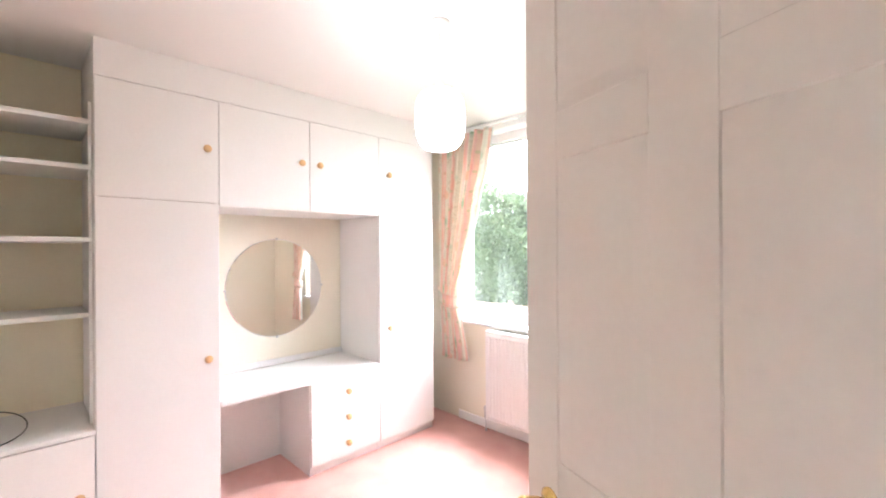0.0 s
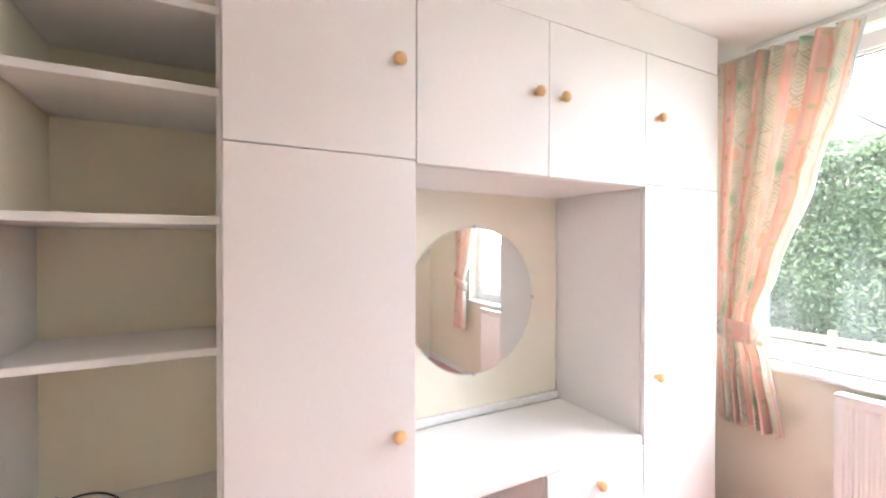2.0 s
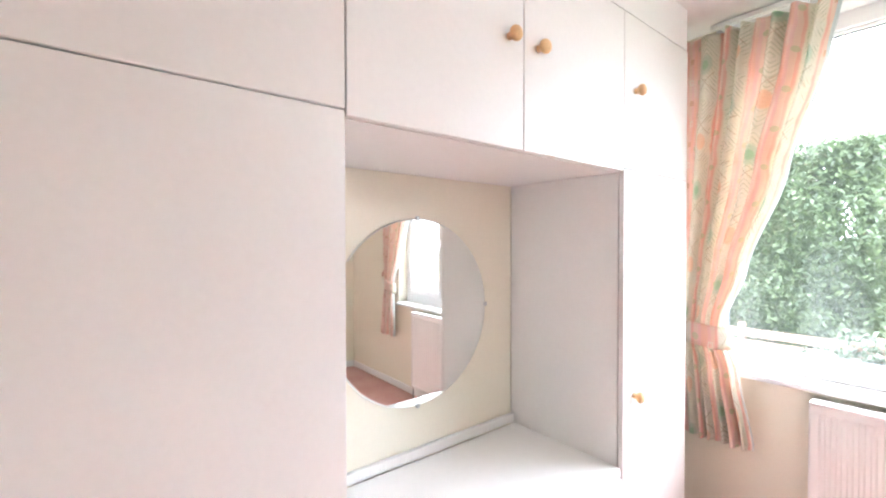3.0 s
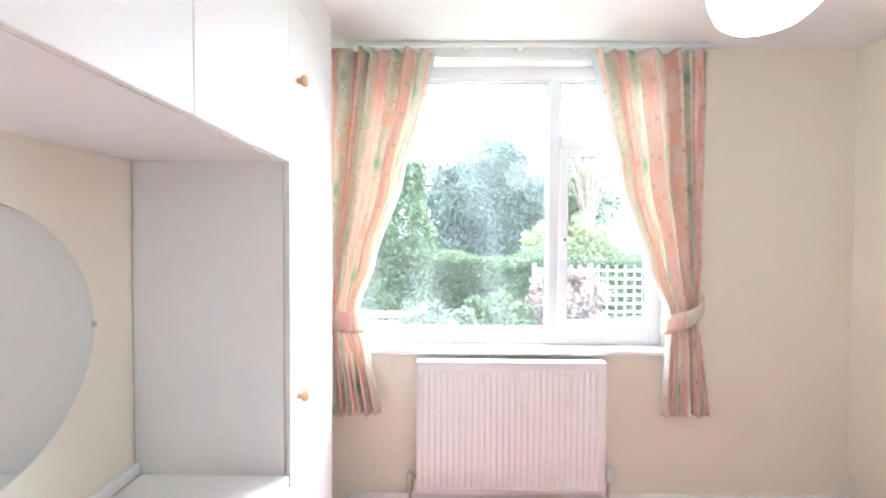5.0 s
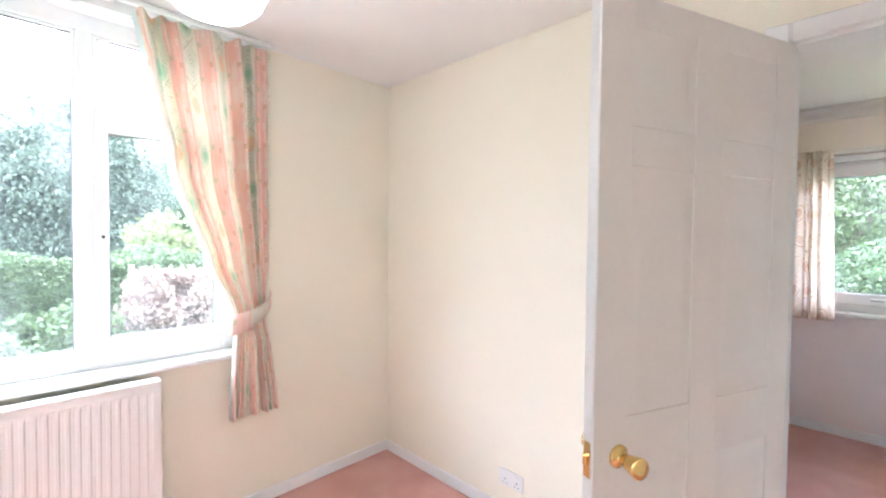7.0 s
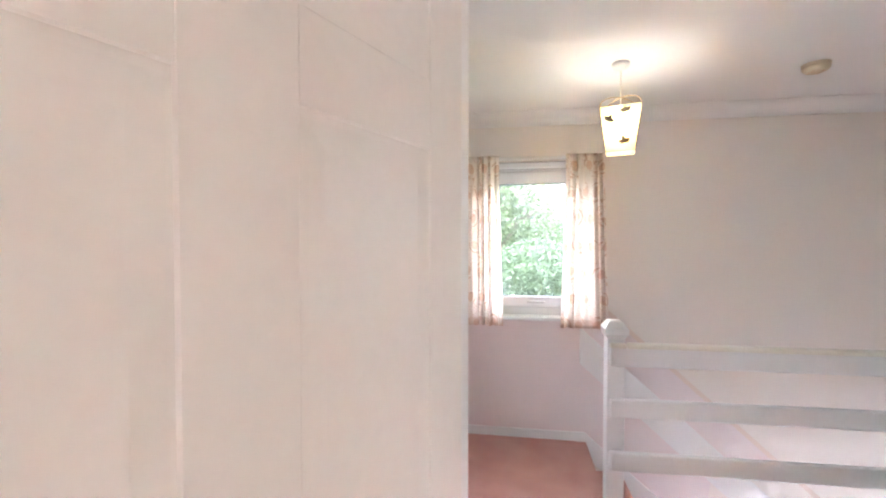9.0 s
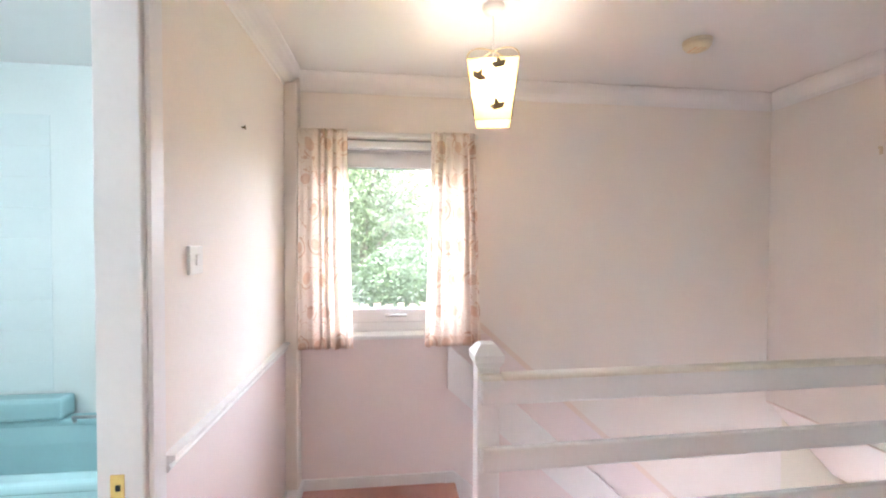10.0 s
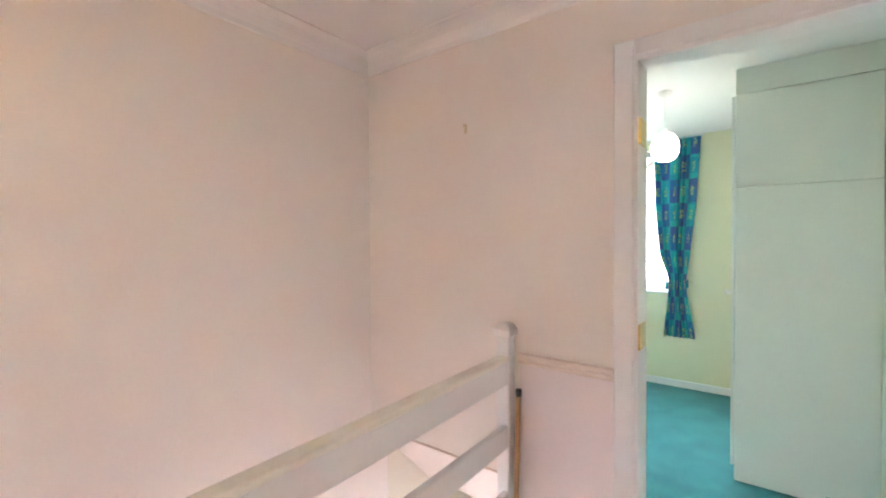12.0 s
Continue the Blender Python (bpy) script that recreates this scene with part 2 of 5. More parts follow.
M_UNIT = surface("white_fitted_furniture_paint", (0.81, 0.785, 0.76), 0.42, 0.03, 1.6, 70, 0.03)
M_UNITIN = surface("unit_inside_cream", (0.92, 0.85, 0.66), 0.6, 0.03, 1.6, 70, 0.03)
M_TOP = surface("white_laminate", (0.87, 0.86, 0.84), 0.35, 0.02, 4, 40, 0.02)
# dark sheet set behind the fronts, painting the shade in their joints
M_GAP = surface("gap_shade_sheet", (0.34, 0.26, 0.20), 0.9, 0.1, 8, 60, 0.0)
M_DOOR = surface("white_door_paint", (0.86, 0.83, 0.79), 0.35, 0.03, 1.5, 50, 0.03)
M_PINE = surface("turned_pine", (0.72, 0.46, 0.22), 0.4, 0.18, 30, 90, 0.05)
M_PVC = surface("white_upvc", (0.88, 0.88, 0.89), 0.22, 0.015, 3, 40, 0.0)
M_RAD = surface("radiator_enamel", (0.85, 0.83, 0.81), 0.3, 0.02, 3, 40, 0.0)
M_BRASS = surface("polished_brass", (0.80, 0.58, 0.22), 0.18, 0.08, 20, 80, 0.02, metal=1.0)
M_STEEL = surface("brushed_steel", (0.60, 0.60, 0.60), 0.3, 0.06, 20, 200, 0.02, metal=1.0)
M_BLACK = surface("black_rubber", (0.02, 0.02, 0.02), 0.5, 0.2, 20, 80, 0.02)
M_GASKET = surface("grey_gasket", (0.20, 0.21, 0.22), 0.7, 0.1, 20, 80, 0.0)
M_PLASTIC = surface("white_plastic", (0.80, 0.79, 0.76), 0.35, 0.02, 6, 60, 0.0)
M_AGED = surface("aged_cream_plastic", (0.74, 0.64, 0.46), 0.4, 0.05, 8, 60, 0.0)
M_STICK = surface("beech_stick", (0.52, 0.32, 0.16), 0.5, 0.15, 25, 90, 0.05)
M_CARPET = carpet("pink_carpet", (0.58, 0.28, 0.235), (0.72, 0.41, 0.35))
M_TEAL = carpet("teal_carpet", (0.00, 0.17, 0.20), (0.02, 0.30, 0.32))
M_MINT = surface("pale_mint_paint", (0.72, 0.78, 0.68), 0.7, 0.03, 1.2, 90, 0.06)
M_MINTUNIT = surface("grey_mint_unit_paint", (0.74, 0.77, 0.71), 0.45, 0.03, 1.6, 70, 0.03)
M_TANRAIL = surface("beige_rail_paint", (0.84, 0.72, 0.64), 0.4, 0.04, 3, 70, 0.03)
M_LEMON = surface("pale_lemon_paint", (0.76, 0.74, 0.52), 0.7, 0.03, 1.2, 90, 0.06)
M_AQUA = surface("aqua_bath_acrylic", (0.46, 0.70, 0.72), 0.15, 0.03, 3, 40, 0.0)
M_BATHW = surface("pale_aqua_paint", (0.80, 0.87, 0.85), 0.6, 0.03, 1.2, 80, 0.05)
M_TILE = surface("pale_aqua_glazed_tile", (0.80, 0.89, 0.88), 0.12, 0.02, 3, 40, 0.0)
M_PEACH, M_FAWN, M_TEALPRINT = peach_print(), fawn_print(), teal_print()
M_SHADE = glow("opal_shade_lit", (1.0, 0.96, 0.87), GLOW_BED)
M_LANTERN = paper("amber_paper_shade", (0.96, 0.73, 0.30))
M_BULB = glow("bulb_lit", (1.0, 0.91, 0.78), GLOW_BULB)
M_GLOBE = glow("opal_globe_lit", (1.0, 0.95, 0.85), GLOW_SOUTH)
M_BATHFILL = glow("bathroom_fill_glow", (0.95, 1.0, 1.0), GLOW_BATH)
M_LEAFTIN = surface("dark_bronze_leaf", (0.24, 0.18, 0.11), 0.55, 0.2, 30, 90, 0.02, metal=0.3)
M_WIRE = surface("gilt_wire", (0.62, 0.48, 0.26), 0.35, 0.1, 30, 90, 0.02, metal=0.7)
M_HEDGE = foliage("hedge_leaves", (0.05, 0.075, 0.03), (0.12, 0.155, 0.065))
# next two: front garden leaf copies, darkened against the landing's higher exposure
M_FRONTDARK = foliage("front_leaves_darkened", (0.035, 0.055, 0.022), (0.085, 0.12, 0.048))
M_FRONTTREE = foliage("front_tree_leaves_darkened", (0.06, 0.085, 0.03), (0.14, 0.17, 0.07))
M_HOLLY = foliage("holly_leaves", (0.05, 0.066, 0.045), (0.12, 0.142, 0.105))
M_PALE = foliage("pale_spring_leaves", (0.13, 0.155, 0.06), (0.26, 0.28, 0.12))
M_BLOSSOM = foliage("pink_blossom", (0.15, 0.10, 0.08), (0.30, 0.22, 0.19))
M_WHITEFL = foliage("white_flower_shrub", (0.06, 0.085, 0.04), (0.22, 0.23, 0.18))
# colour of the solid cores that stand in for shade inside the foliage
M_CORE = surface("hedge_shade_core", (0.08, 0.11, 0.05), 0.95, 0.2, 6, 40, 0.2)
M_BARK = surface("grey_bark", (0.16, 0.12, 0.09), 0.9, 0.25, 12, 60, 0.4)
M_GRASS = surface("lawn", (0.06, 0.08, 0.035), 0.95, 0.3, 2, 70, 0.5)
M_FENCE = surface("weathered_fence", (0.28, 0.175, 0.125), 0.85, 0.2, 6, 60, 0.2)
M_TRELLIS = surface("pale_trellis", (0.30, 0.27, 0.24), 0.8, 0.1, 6, 60, 0.1)
M_BRICK = surface("house_render", (0.62, 0.56, 0.50), 0.85, 0.08, 2, 40, 0.1)
M_ROOF = surface("slate_roof", (0.17, 0.16, 0.17), 0.8, 0.15, 3, 30, 0.2)
M_DARKGLASS = surface("far_window_glass", (0.08, 0.10, 0.12), 0.1, 0.1, 2, 20, 0.0)

M_MIRROR, _n, _l, _p = nodes_of("mirror_silver")
_p.inputs["Metallic"].default_value, _p.inputs["Roughness"].default_value = 1.0, 0.015
_p.inputs["Base Color"].default_value = (0.86, 0.88, 0.86, 1)


def hazed_glass(name, veil, blotch):
    """Clear pane with a gloss that grows at grazing angles, and a thin blotchy veil that stands in for glare haze."""
    m, n, l, p = nodes_of(name)
    gloss, clear, haze = n.new("ShaderNodeBsdfGlossy"), n.new("ShaderNodeBsdfTransparent"), n.new("ShaderNodeBsdfTranslucent")
    gloss.inputs["Roughness"].default_value = 0.0
    clear.inputs[0].default_value = (0.97, 0.98, 0.98, 1)
    haze.inputs[0].default_value = (0.86, 0.88, 0.88, 1)
    tc, mp, marks, levels = n.new("ShaderNodeTexCoord"), n.new("ShaderNodeMapping"), n.new("ShaderNodeTexNoise"), n.new("ShaderNodeMapRange")
    mp.inputs["Rotation"].default_value = (0, radians(28), 0)
    mp.inputs["Scale"].default_value = (5.0, 5.0, 1.3)
    marks.inputs["Scale"].default_value, marks.inputs["Detail"].default_value = 1.0, 5
    l.new(tc.outputs["Object"], mp.inputs[0])
    l.new(mp.outputs[0], marks.inputs["Vector"])
    l.new(marks.outputs[0], levels.inputs[0])
    for k, v in ((1, 0.45), (2, 0.72), (3, veil), (4, veil + blotch)):
        levels.inputs[k].default_value = v
    hazed = n.new("ShaderNodeMixShader")
    l.new(levels.outputs[0], hazed.inputs[0])
    l.new(clear.outputs[0], hazed.inputs[1])
    l.new(haze.outputs[0], hazed.inputs[2])
    facing, power, amount = n.new("ShaderNodeLayerWeight"), n.new("ShaderNodeMath"), n.new("ShaderNodeMath")
    power.operation, amount.operation = "POWER", "MULTIPLY_ADD"
    power.inputs[1].default_value = 4.0
    amount.inputs[1].default_value, amount.inputs[2].default_value = 0.5, 0.012
    l.new(facing.outputs["Facing"], power.inputs[0])
    l.new(power.outputs[0], amount.inputs[0])
    out = n.new("ShaderNodeMixShader")
    l.new(amount.outputs[0], out.inputs[0])
    l.new(hazed.outputs[0], out.inputs[1])
    l.new(gloss.outputs[0], out.inputs[2])
    l.new(out.outputs[0], n["Material Output"].inputs[0])
    return m


M_GLASS = hazed_glass("window_glass", 0.006, 0.022)


# ---- mesh helpers ----
def link_mesh(name, bm, material, parent=None, label="", smooth=False):
    me = bpy.data.meshes.new(name)
    bm.normal_update()
    bm.to_mesh(me)
    bm.free()
    if smooth:
        me.shade_smooth()
    me.materials.append(material)
    ob = new(name, me)
    if parent is not None:
        ob.parent = parent
    if label:
        ob["label"] = label
    return ob


def part(name, bm, material, parent, label="", smooth=False):
    return link_mesh(name, bm, material, parent, label, smooth)


def thing(name, label, category, group="", kind="", at=(0, 0, 0)):
    ob = new(name)
    ob.location = at
    return tagged(ob, label, category, group, kind)


def structure(name, bm, material, label, category, smooth=False):
    return tagged(link_mesh(name, bm, material, None, "", smooth), label, category, "", "structure")


def box(bm, x0, x1, y0, y1, z0, z1, bevel=0.0, seg=1):
    c = bmesh.ops.create_cube(bm, size=1)["verts"]
    for v in c:
        v.co = ((x0 + x1) / 2 + v.co.x * (x1 - x0), (y0 + y1) / 2 + v.co.y * (y1 - y0), (z0 + z1) / 2 + v.co.z * (z1 - z0))
    if bevel:
        es = list({e for v in c for e in v.link_edges})
        bmesh.ops.bevel(bm, geom=es, offset=bevel, segments=seg, affect="EDGES", profile=0.5)
    return bm


def boxes(*rows, bevel=0.0, seg=1):
    bm = bmesh.new()
    for r in rows:
        box(bm, *r, bevel=bevel, seg=seg)
    return bm


def cut_wall(axis, w0, w1, u0, u1, z0, z1, *holes):
    """One closed wall with openings (ua, ub, za, zb) right through it."""
    holes = [(a, b, max(c, z0), d) for a, b, c, d in holes]
    us = sorted({u0, u1, *[h[0] for h in holes], *[h[1] for h in holes]})
    zs = sorted({z0, z1, *[h[2] for h in holes], *[h[3] for h in holes]})
    bm, made = bmesh.new(), {}

    def vert(i, j, k):
        if (i, j, k) not in made:
            w = (w0, w1)[k]
            made[i, j, k] = bm.verts.new((w, us[i], zs[j]) if axis == "x" else (us[i], w, zs[j]))
        return made[i, j, k]

    def solid(i, j):
        if not (0 <= i < len(us) - 1 and 0 <= j < len(zs) - 1):
            return False
        u, z = (us[i] + us[i + 1]) / 2, (zs[j] + zs[j + 1]) / 2
        return not any(a < u < b and c < z < d for a, b, c, d in holes)

    for i in range(len(us) - 1):
        for j in range(len(zs) - 1):
            if not solid(i, j):
                continue
            for k in (0, 1):
                bm.faces.new((vert(i, j, k), vert(i + 1, j, k), vert(i + 1, j + 1, k), vert(i, j + 1, k)))
            for di, dj, p, q in ((-1, 0, (i, j), (i, j + 1)), (1, 0, (i + 1, j), (i + 1, j + 1)), (0, -1, (i, j), (i + 1, j)), (0, 1, (i, j + 1), (i + 1, j + 1))):
                if not solid(i + di, j + dj):
                    bm.faces.new((vert(*p, 0), vert(*q, 0), vert(*q, 1), vert(*p, 1)))
    bmesh.ops.recalc_face_normals(bm, faces=bm.faces)
    return bm


def lathe(profile, seg=24, axis="z", at=(0, 0, 0)):
    """A turned solid from (radius, height) pairs."""
    bm = bmesh.new()
    rings = []
    for r, h in profile:
        ring = []
        for i in range(seg):
            a = 2 * math.pi * i / seg
            c = (r * math.cos(a), r * math.sin(a), h)
            if axis == "x":
                c = (c[2], c[0], c[1])
            elif axis == "y":
                c = (c[0], c[2], c[1])
            ring.append(bm.verts.new((c[0] + at[0], c[1] + at[1], c[2] + at[2])))
        rings.append(ring)
    for a, b in zip(rings, rings[1:]):
        for i in range(seg):
            bm.faces.new((a[i], a[(i + 1) % seg], b[(i + 1) % seg], b[i]))
    bm.faces.new(rings[0][::-1])
    bm.faces.new(rings[-1])
    bmesh.ops.recalc_face_normals(bm, faces=bm.faces)
    return bm


def tube(points, radius, seg=8):
    """A round rod or cable along points."""
    bm = bmesh.new()
    pts = [Vector(p) for p in points]
    rings = []
    for i, p in enumerate(pts):
        d = (pts[min(i + 1, len(pts) - 1)] - pts[max(i - 1, 0)]).normalized()
        side = d.cross(Vector((0, 0, 1)))
        if side.length < 0.05:
            side = d.cross(Vector((0, 1, 0)))
        side.normalize()
        up = side.cross(d)
        rings.append([bm.verts.new(p + radius * (math.cos(2 * math.pi * k / seg) * side + math.sin(2 * math.pi * k / seg) * up)) for k in range(seg)])
    for a, b in zip(rings, rings[1:]):
        for k in range(seg):
            bm.faces.new((a[k], a[(k + 1) % seg], b[(k + 1) % seg], b[k]))
    bm.faces.new(rings[0][::-1])
    bm.faces.new(rings[-1])
    bmesh.ops.recalc_face_normals(bm, faces=bm.faces)
    return bm


def prism(points, normal_axis, a, b):
    """A flat outline (pairs) thickened from a to b along an axis: x (y, z), y (x, z) or z (x, y)."""
    bm = bmesh.new()

    def at(p, q):
        return {"x": (q, p[0], p[1]), "y": (p[0], q, p[1]), "z": (p[0], p[1], q)}[normal_axis]

    lo = [bm.verts.new(at(p, a)) for p in points]
    hi = [bm.verts.new(at(p, b)) for p in points]
    n = len(points)
    for i in range(n):
        bm.faces.new((lo[i], lo[(i + 1) % n], hi[(i + 1) % n], hi[i]))
    bm.faces.new(lo[::-1])
    bm.faces.new(hi)
    bmesh.ops.recalc_face_normals(bm, faces=bm.faces)
    return bm

# ---- the shell ----
CEIL = 2.40
structure("floor_bedroom", boxes((-2.07, 1.10, 0.18, 3.09, -0.2, 0.0), (1.10, 1.22, 0.22, 1.03, -0.2, 0.0)), M_CARPET, "pink cut-pile carpet over the small bedroom floor", "floor")
structure("floor_landing", boxes((1.22, 2.78, -1.69, 1.36, -0.2, 0.0), (2.78, 3.60, 0.39, 1.36, -0.2, 0.0)), M_CARPET, "pink cut-pile carpet on the landing", "floor")
structure("floor_bathroom", boxes((1.22, 3.60, 1.36, 3.09, -0.2, -0.002)), M_TILE, "pale bathroom floor", "floor")
structure("floor_south_bedroom", boxes((1.42, 2.70, -4.82, -1.69, -0.2, -0.002), (3.87, 4.4, -2.32, -1.69, -0.2, -0.002), (2.70, 4.4, -4.82, -2.32, -0.2, -0.002)), M_TEAL, "teal cut-pile carpet in the far bedroom", "floor")
structure("ceiling", boxes((-2.3, 4.5, -5.0, 3.36, CEIL, CEIL + 0.2)), M_CEIL, "plain painted ceiling", "ceiling")

WX0, WX1, WZ0, WZ1 = -1.60, 0.155, 0.835, 2.355   # bedroom window opening
structure("wall_north", cut_wall("y", 3.09, 3.36, -2.3, 1.22, -0.2, CEIL, (WX0, WX1, WZ0, WZ1)), M_CREAM, "cream painted bedroom wall with the window", "wall")
structure("wall_west", boxes((-2.3, -2.07, 0.0, 3.09, -0.2, CEIL)), M_CREAM, "cream painted bedroom wall behind the fitted units", "wall")
structure("wall_south", boxes((-2.07, 1.10, 0.0, 0.18, -0.2, CEIL)), M_CREAM, "cream painted bedroom side wall", "wall")
DY0, DY1, DH = 0.22, 1.03, 2.06                    # bedroom doorway
structure("wall_east", cut_wall("x", 1.10, 1.16, 0.18, 3.09, 0, CEIL, (DY0, DY1, -1, DH)), M_CREAM, "cream painted bedroom wall with the doorway", "wall")
structure("wall_landing_west", cut_wall("x", 1.16, 1.22, -1.8, 3.09, 0, CEIL, (DY0, DY1, -1, DH)), M_PINKWALL, "blush painted landing wall beside the bedroom door", "wall")
BX0, BX1 = 1.42, 2.18                             # bathroom doorway
structure("wall_landing_north", cut_wall("y", 1.36, 1.41, 1.22, 3.60, 0, CEIL, (BX0, BX1, -1, DH)), M_PINKWALL, "blush painted landing wall with the bathroom doorway", "wall")
structure("wall_bathroom_south", cut_wall("y", 1.41, 1.46, 1.22, 3.60, 0, CEIL, (BX0, BX1, -1, DH)), M_BATHW, "pale aqua bathroom wall", "wall")
structure("wall_bathroom_north", cut_wall("y", 3.09, 3.36, 1.22, 3.87, -0.2, CEIL, (1.7, 2.2, 1.3, 2.0)), M_BATHW, "pale aqua bathroom outer wall", "wall")
LY0, LY1, LZ0, LZ1 = 0.38, 1.18, 0.90, 2.06       # landing window opening
# the low second opening is added to let fill daylight up the stairwell
structure("wall_landing_east", cut_wall("x", 3.60, 3.87, -1.809, 1.41, -2.9, CEIL, (LY0, LY1, LZ0, LZ1), (-1.62, 0.0, -1.9, -0.6)), M_PINKWALL, "blush painted stair wall with the landing window", "wall")
structure("wall_bathroom_east", boxes((3.60, 3.87, 1.41, 3.09, -0.2, CEIL)), M_BATHW, "pale aqua bathroom end wall", "wall")
SX0, SX1 = 1.47, 2.25                             # far bedroom doorway
structure("wall_landing_south", cut_wall("y", -1.75, -1.69, 1.22, 3.60, -2.9, CEIL, (SX0, SX1, -0.2, DH), (2.79, 3.60, -2.9, 0.41)), M_PINKWALL, "blush painted landing wall with the far bedroom doorway", "wall")
structure("wall_far_bedroom_north", cut_wall("y", -1.81, -1.75, 1.42, 4.4, 0, CEIL, (SX0, SX1, -1, DH), (2.79, 3.62, -1, 0.41)), M_MINT, "pale mint wall of the far bedroom", "wall")
structure("wall_far_bedroom_west", boxes((1.30, 1.42, -4.82, -1.75, 0, CEIL)), M_MINT, "pale mint side wall of the far bedroom", "wall")
structure("wall_far_bedroom_east", boxes((4.4, 4.6, -4.82, -1.75, -0.2, CEIL)), M_MINT, "pale mint end wall of the far bedroom", "wall")
TX0, TX1, TZ0, TZ1 = 2.60, 4.0, 0.92, 2.30
structure("wall_far_bedroom_south", cut_wall("y", -4.95, -4.70, 1.30, 4.6, -0.2, CEIL, (TX0, TX1, TZ0, TZ1)), M_LEMON, "pale lemon window wall of the far bedroom", "wall")
# stairwell below the landing
structure("wall_stair_spandrel", boxes((2.70, 2.78, -1.69, 0.39, -2.9, -0.2), (2.78, 3.60, 0.30, 0.385, -2.9, -0.2)), M_PINKLOW, "pink wall below the landing edge", "wall")
structure("wall_stair_end", boxes((2.70, 3.60, -3.6, -3.5, -2.9, -0.2), (2.62, 2.70, -3.6, -1.75, -2.9, -0.2)), M_PINKLOW, "pink wall at the stair foot", "wall")
structure("wall_stair_east", boxes((3.60, 3.87, -2.318, -1.81, -0.2, 0.5), (3.60, 3.87, -3.6, -1.81, -2.9, -0.201)), M_CREAM, "cream wall beside the stair foot", "wall")
structure("ceiling_stair_soffit", prism([(-1.691, 0.409), (-2.20, -0.12), (-2.318, -0.12), (-2.318, 0.5), (-1.812, 0.5), (-1.812, 0.409)], "x", 2.70, 3.60), M_PINKWALL, "blush painted soffit sloping down over the lower stairs", "ceiling")
structure("floor_hall", boxes((2.6, 3.87, -3.6, 0.3, -3.0, -2.6)), M_CARPET, "pink carpet at the stair foot", "floor")


def run_trim(name, label, category, rows, material=M_GLOSS, bevel=0.004):
    return structure(name, boxes(*rows, bevel=bevel), material, label, category)


SK = 0.068
run_trim("baseboard_bedroom", "white painted skirting board round the bedroom", "skirting", [
    (-1.54, 1.10, 3.076, 3.09, 0, SK), (1.086, 1.10, 1.094, 3.076, 0, SK), (-1.54, 1.086, 0.18, 0.194, 0, SK)])
run_trim("baseboard_landing", "white painted skirting board round the landing", "skirting", [
    (3.586, 3.60, 0.40, 1.29, 0, SK), (2.25, 3.50, 1.346, 1.36, 0, SK), (3.486, 3.50, 1.28, 1.346, 0, SK), (3.50, 3.586, 1.276, 1.29, 0, SK),
    (2.31, 2.69, -1.69, -1.676, 0, SK), (1.22, 1.234, -1.69, 0.156, 0, SK)])
run_trim("baseboard_far_bedroom", "white painted skirting board in the far bedroom", "skirting", [(1.42, 4.4, -4.70, -4.686, 0, SK)])
run_trim("pipe_boxing", "blush painted boxed-in pipe in the landing corner", "boxing", [(3.50, 3.60, 1.29, 1.36, 0, 2.33)], M_PINKWALL, 0.006)


def cove(name, x0, x1, y0, y1, side):
    """A quarter-hollow cornice of 90 mm along one wall."""
    prof = [(0.0, 0.0), (0.0, -0.090), (0.003, -0.090)]
    for k in range(7):
        a = math.pi / 2 * k / 6
        prof.append((0.088 - 0.082 * math.cos(a), -0.087 + 0.082 * math.sin(a)))
    prof += [(0.091, -0.003), (0.091, 0.0)]
    pts = [(d, z + CEIL) for d, z in prof]
    if side == "east":
        bm = prism([(x1 - d, z) for d, z in pts], "y", y0, y1)
    elif side == "west":
        bm = prism([(x0 + d, z) for d, z in pts], "y", y0, y1)
    elif side == "north":
        bm = prism([(y1 - d, z) for d, z in pts], "x", x0, x1)
    else:
        bm = prism([(y0 + d, z) for d, z in pts], "x", x0, x1)
    return structure(name, bm, M_CEIL, "plain plaster cove cornice above the landing wall", "cornice")


cove("trim_cornice_east", 3.0, 3.60, -1.69, 1.29, "east")
cove("trim_cornice_south", 1.22, 3.60, -1.69, 1.0, "south")
cove("trim_cornice_north", 1.22, 3.60, -1.0, 1.36, "north")
cove("trim_cornice_west", 1.22, 3.0, -1.69, 1.36, "west")


def dado(name, bm, material=M_GLOSS):
    return structure(name, bm, material, "slim white moulded dado rail", "dado rail")


def dado_profile(along, wall, s):
    """Outline of the rail: out from the wall by s times depth."""
    return [(wall, 0.905), (wall + s * 0.012, 0.905), (wall + s * 0.020, 0.916), (wall + s * 0.014, 0.926), (wall + s * 0.030, 0.938), (wall + s * 0.030, 0.950), (wall, 0.952)]


dado("trim_dado_north", prism([(y, z - 0.055) for y, z in dado_profile("x", 1.36, -1)], "x", 2.25, 3.50))
dado("trim_dado_south", prism(dado_profile("x", -1.69, 1), "x", 2.31, 2.69), M_TANRAIL)
structure("wall_lower_north", boxes((2.25, 3.50, 1.356, 1.36, SK, 0.86)), M_PINKLOW, "pink painted wall below the dado rail", "wall")
structure("wall_lower_south", boxes((2.31, 2.69, -1.69, -1.686, SK, 0.91)), M_PINKLOW, "pink painted wall below the dado rail", "wall")
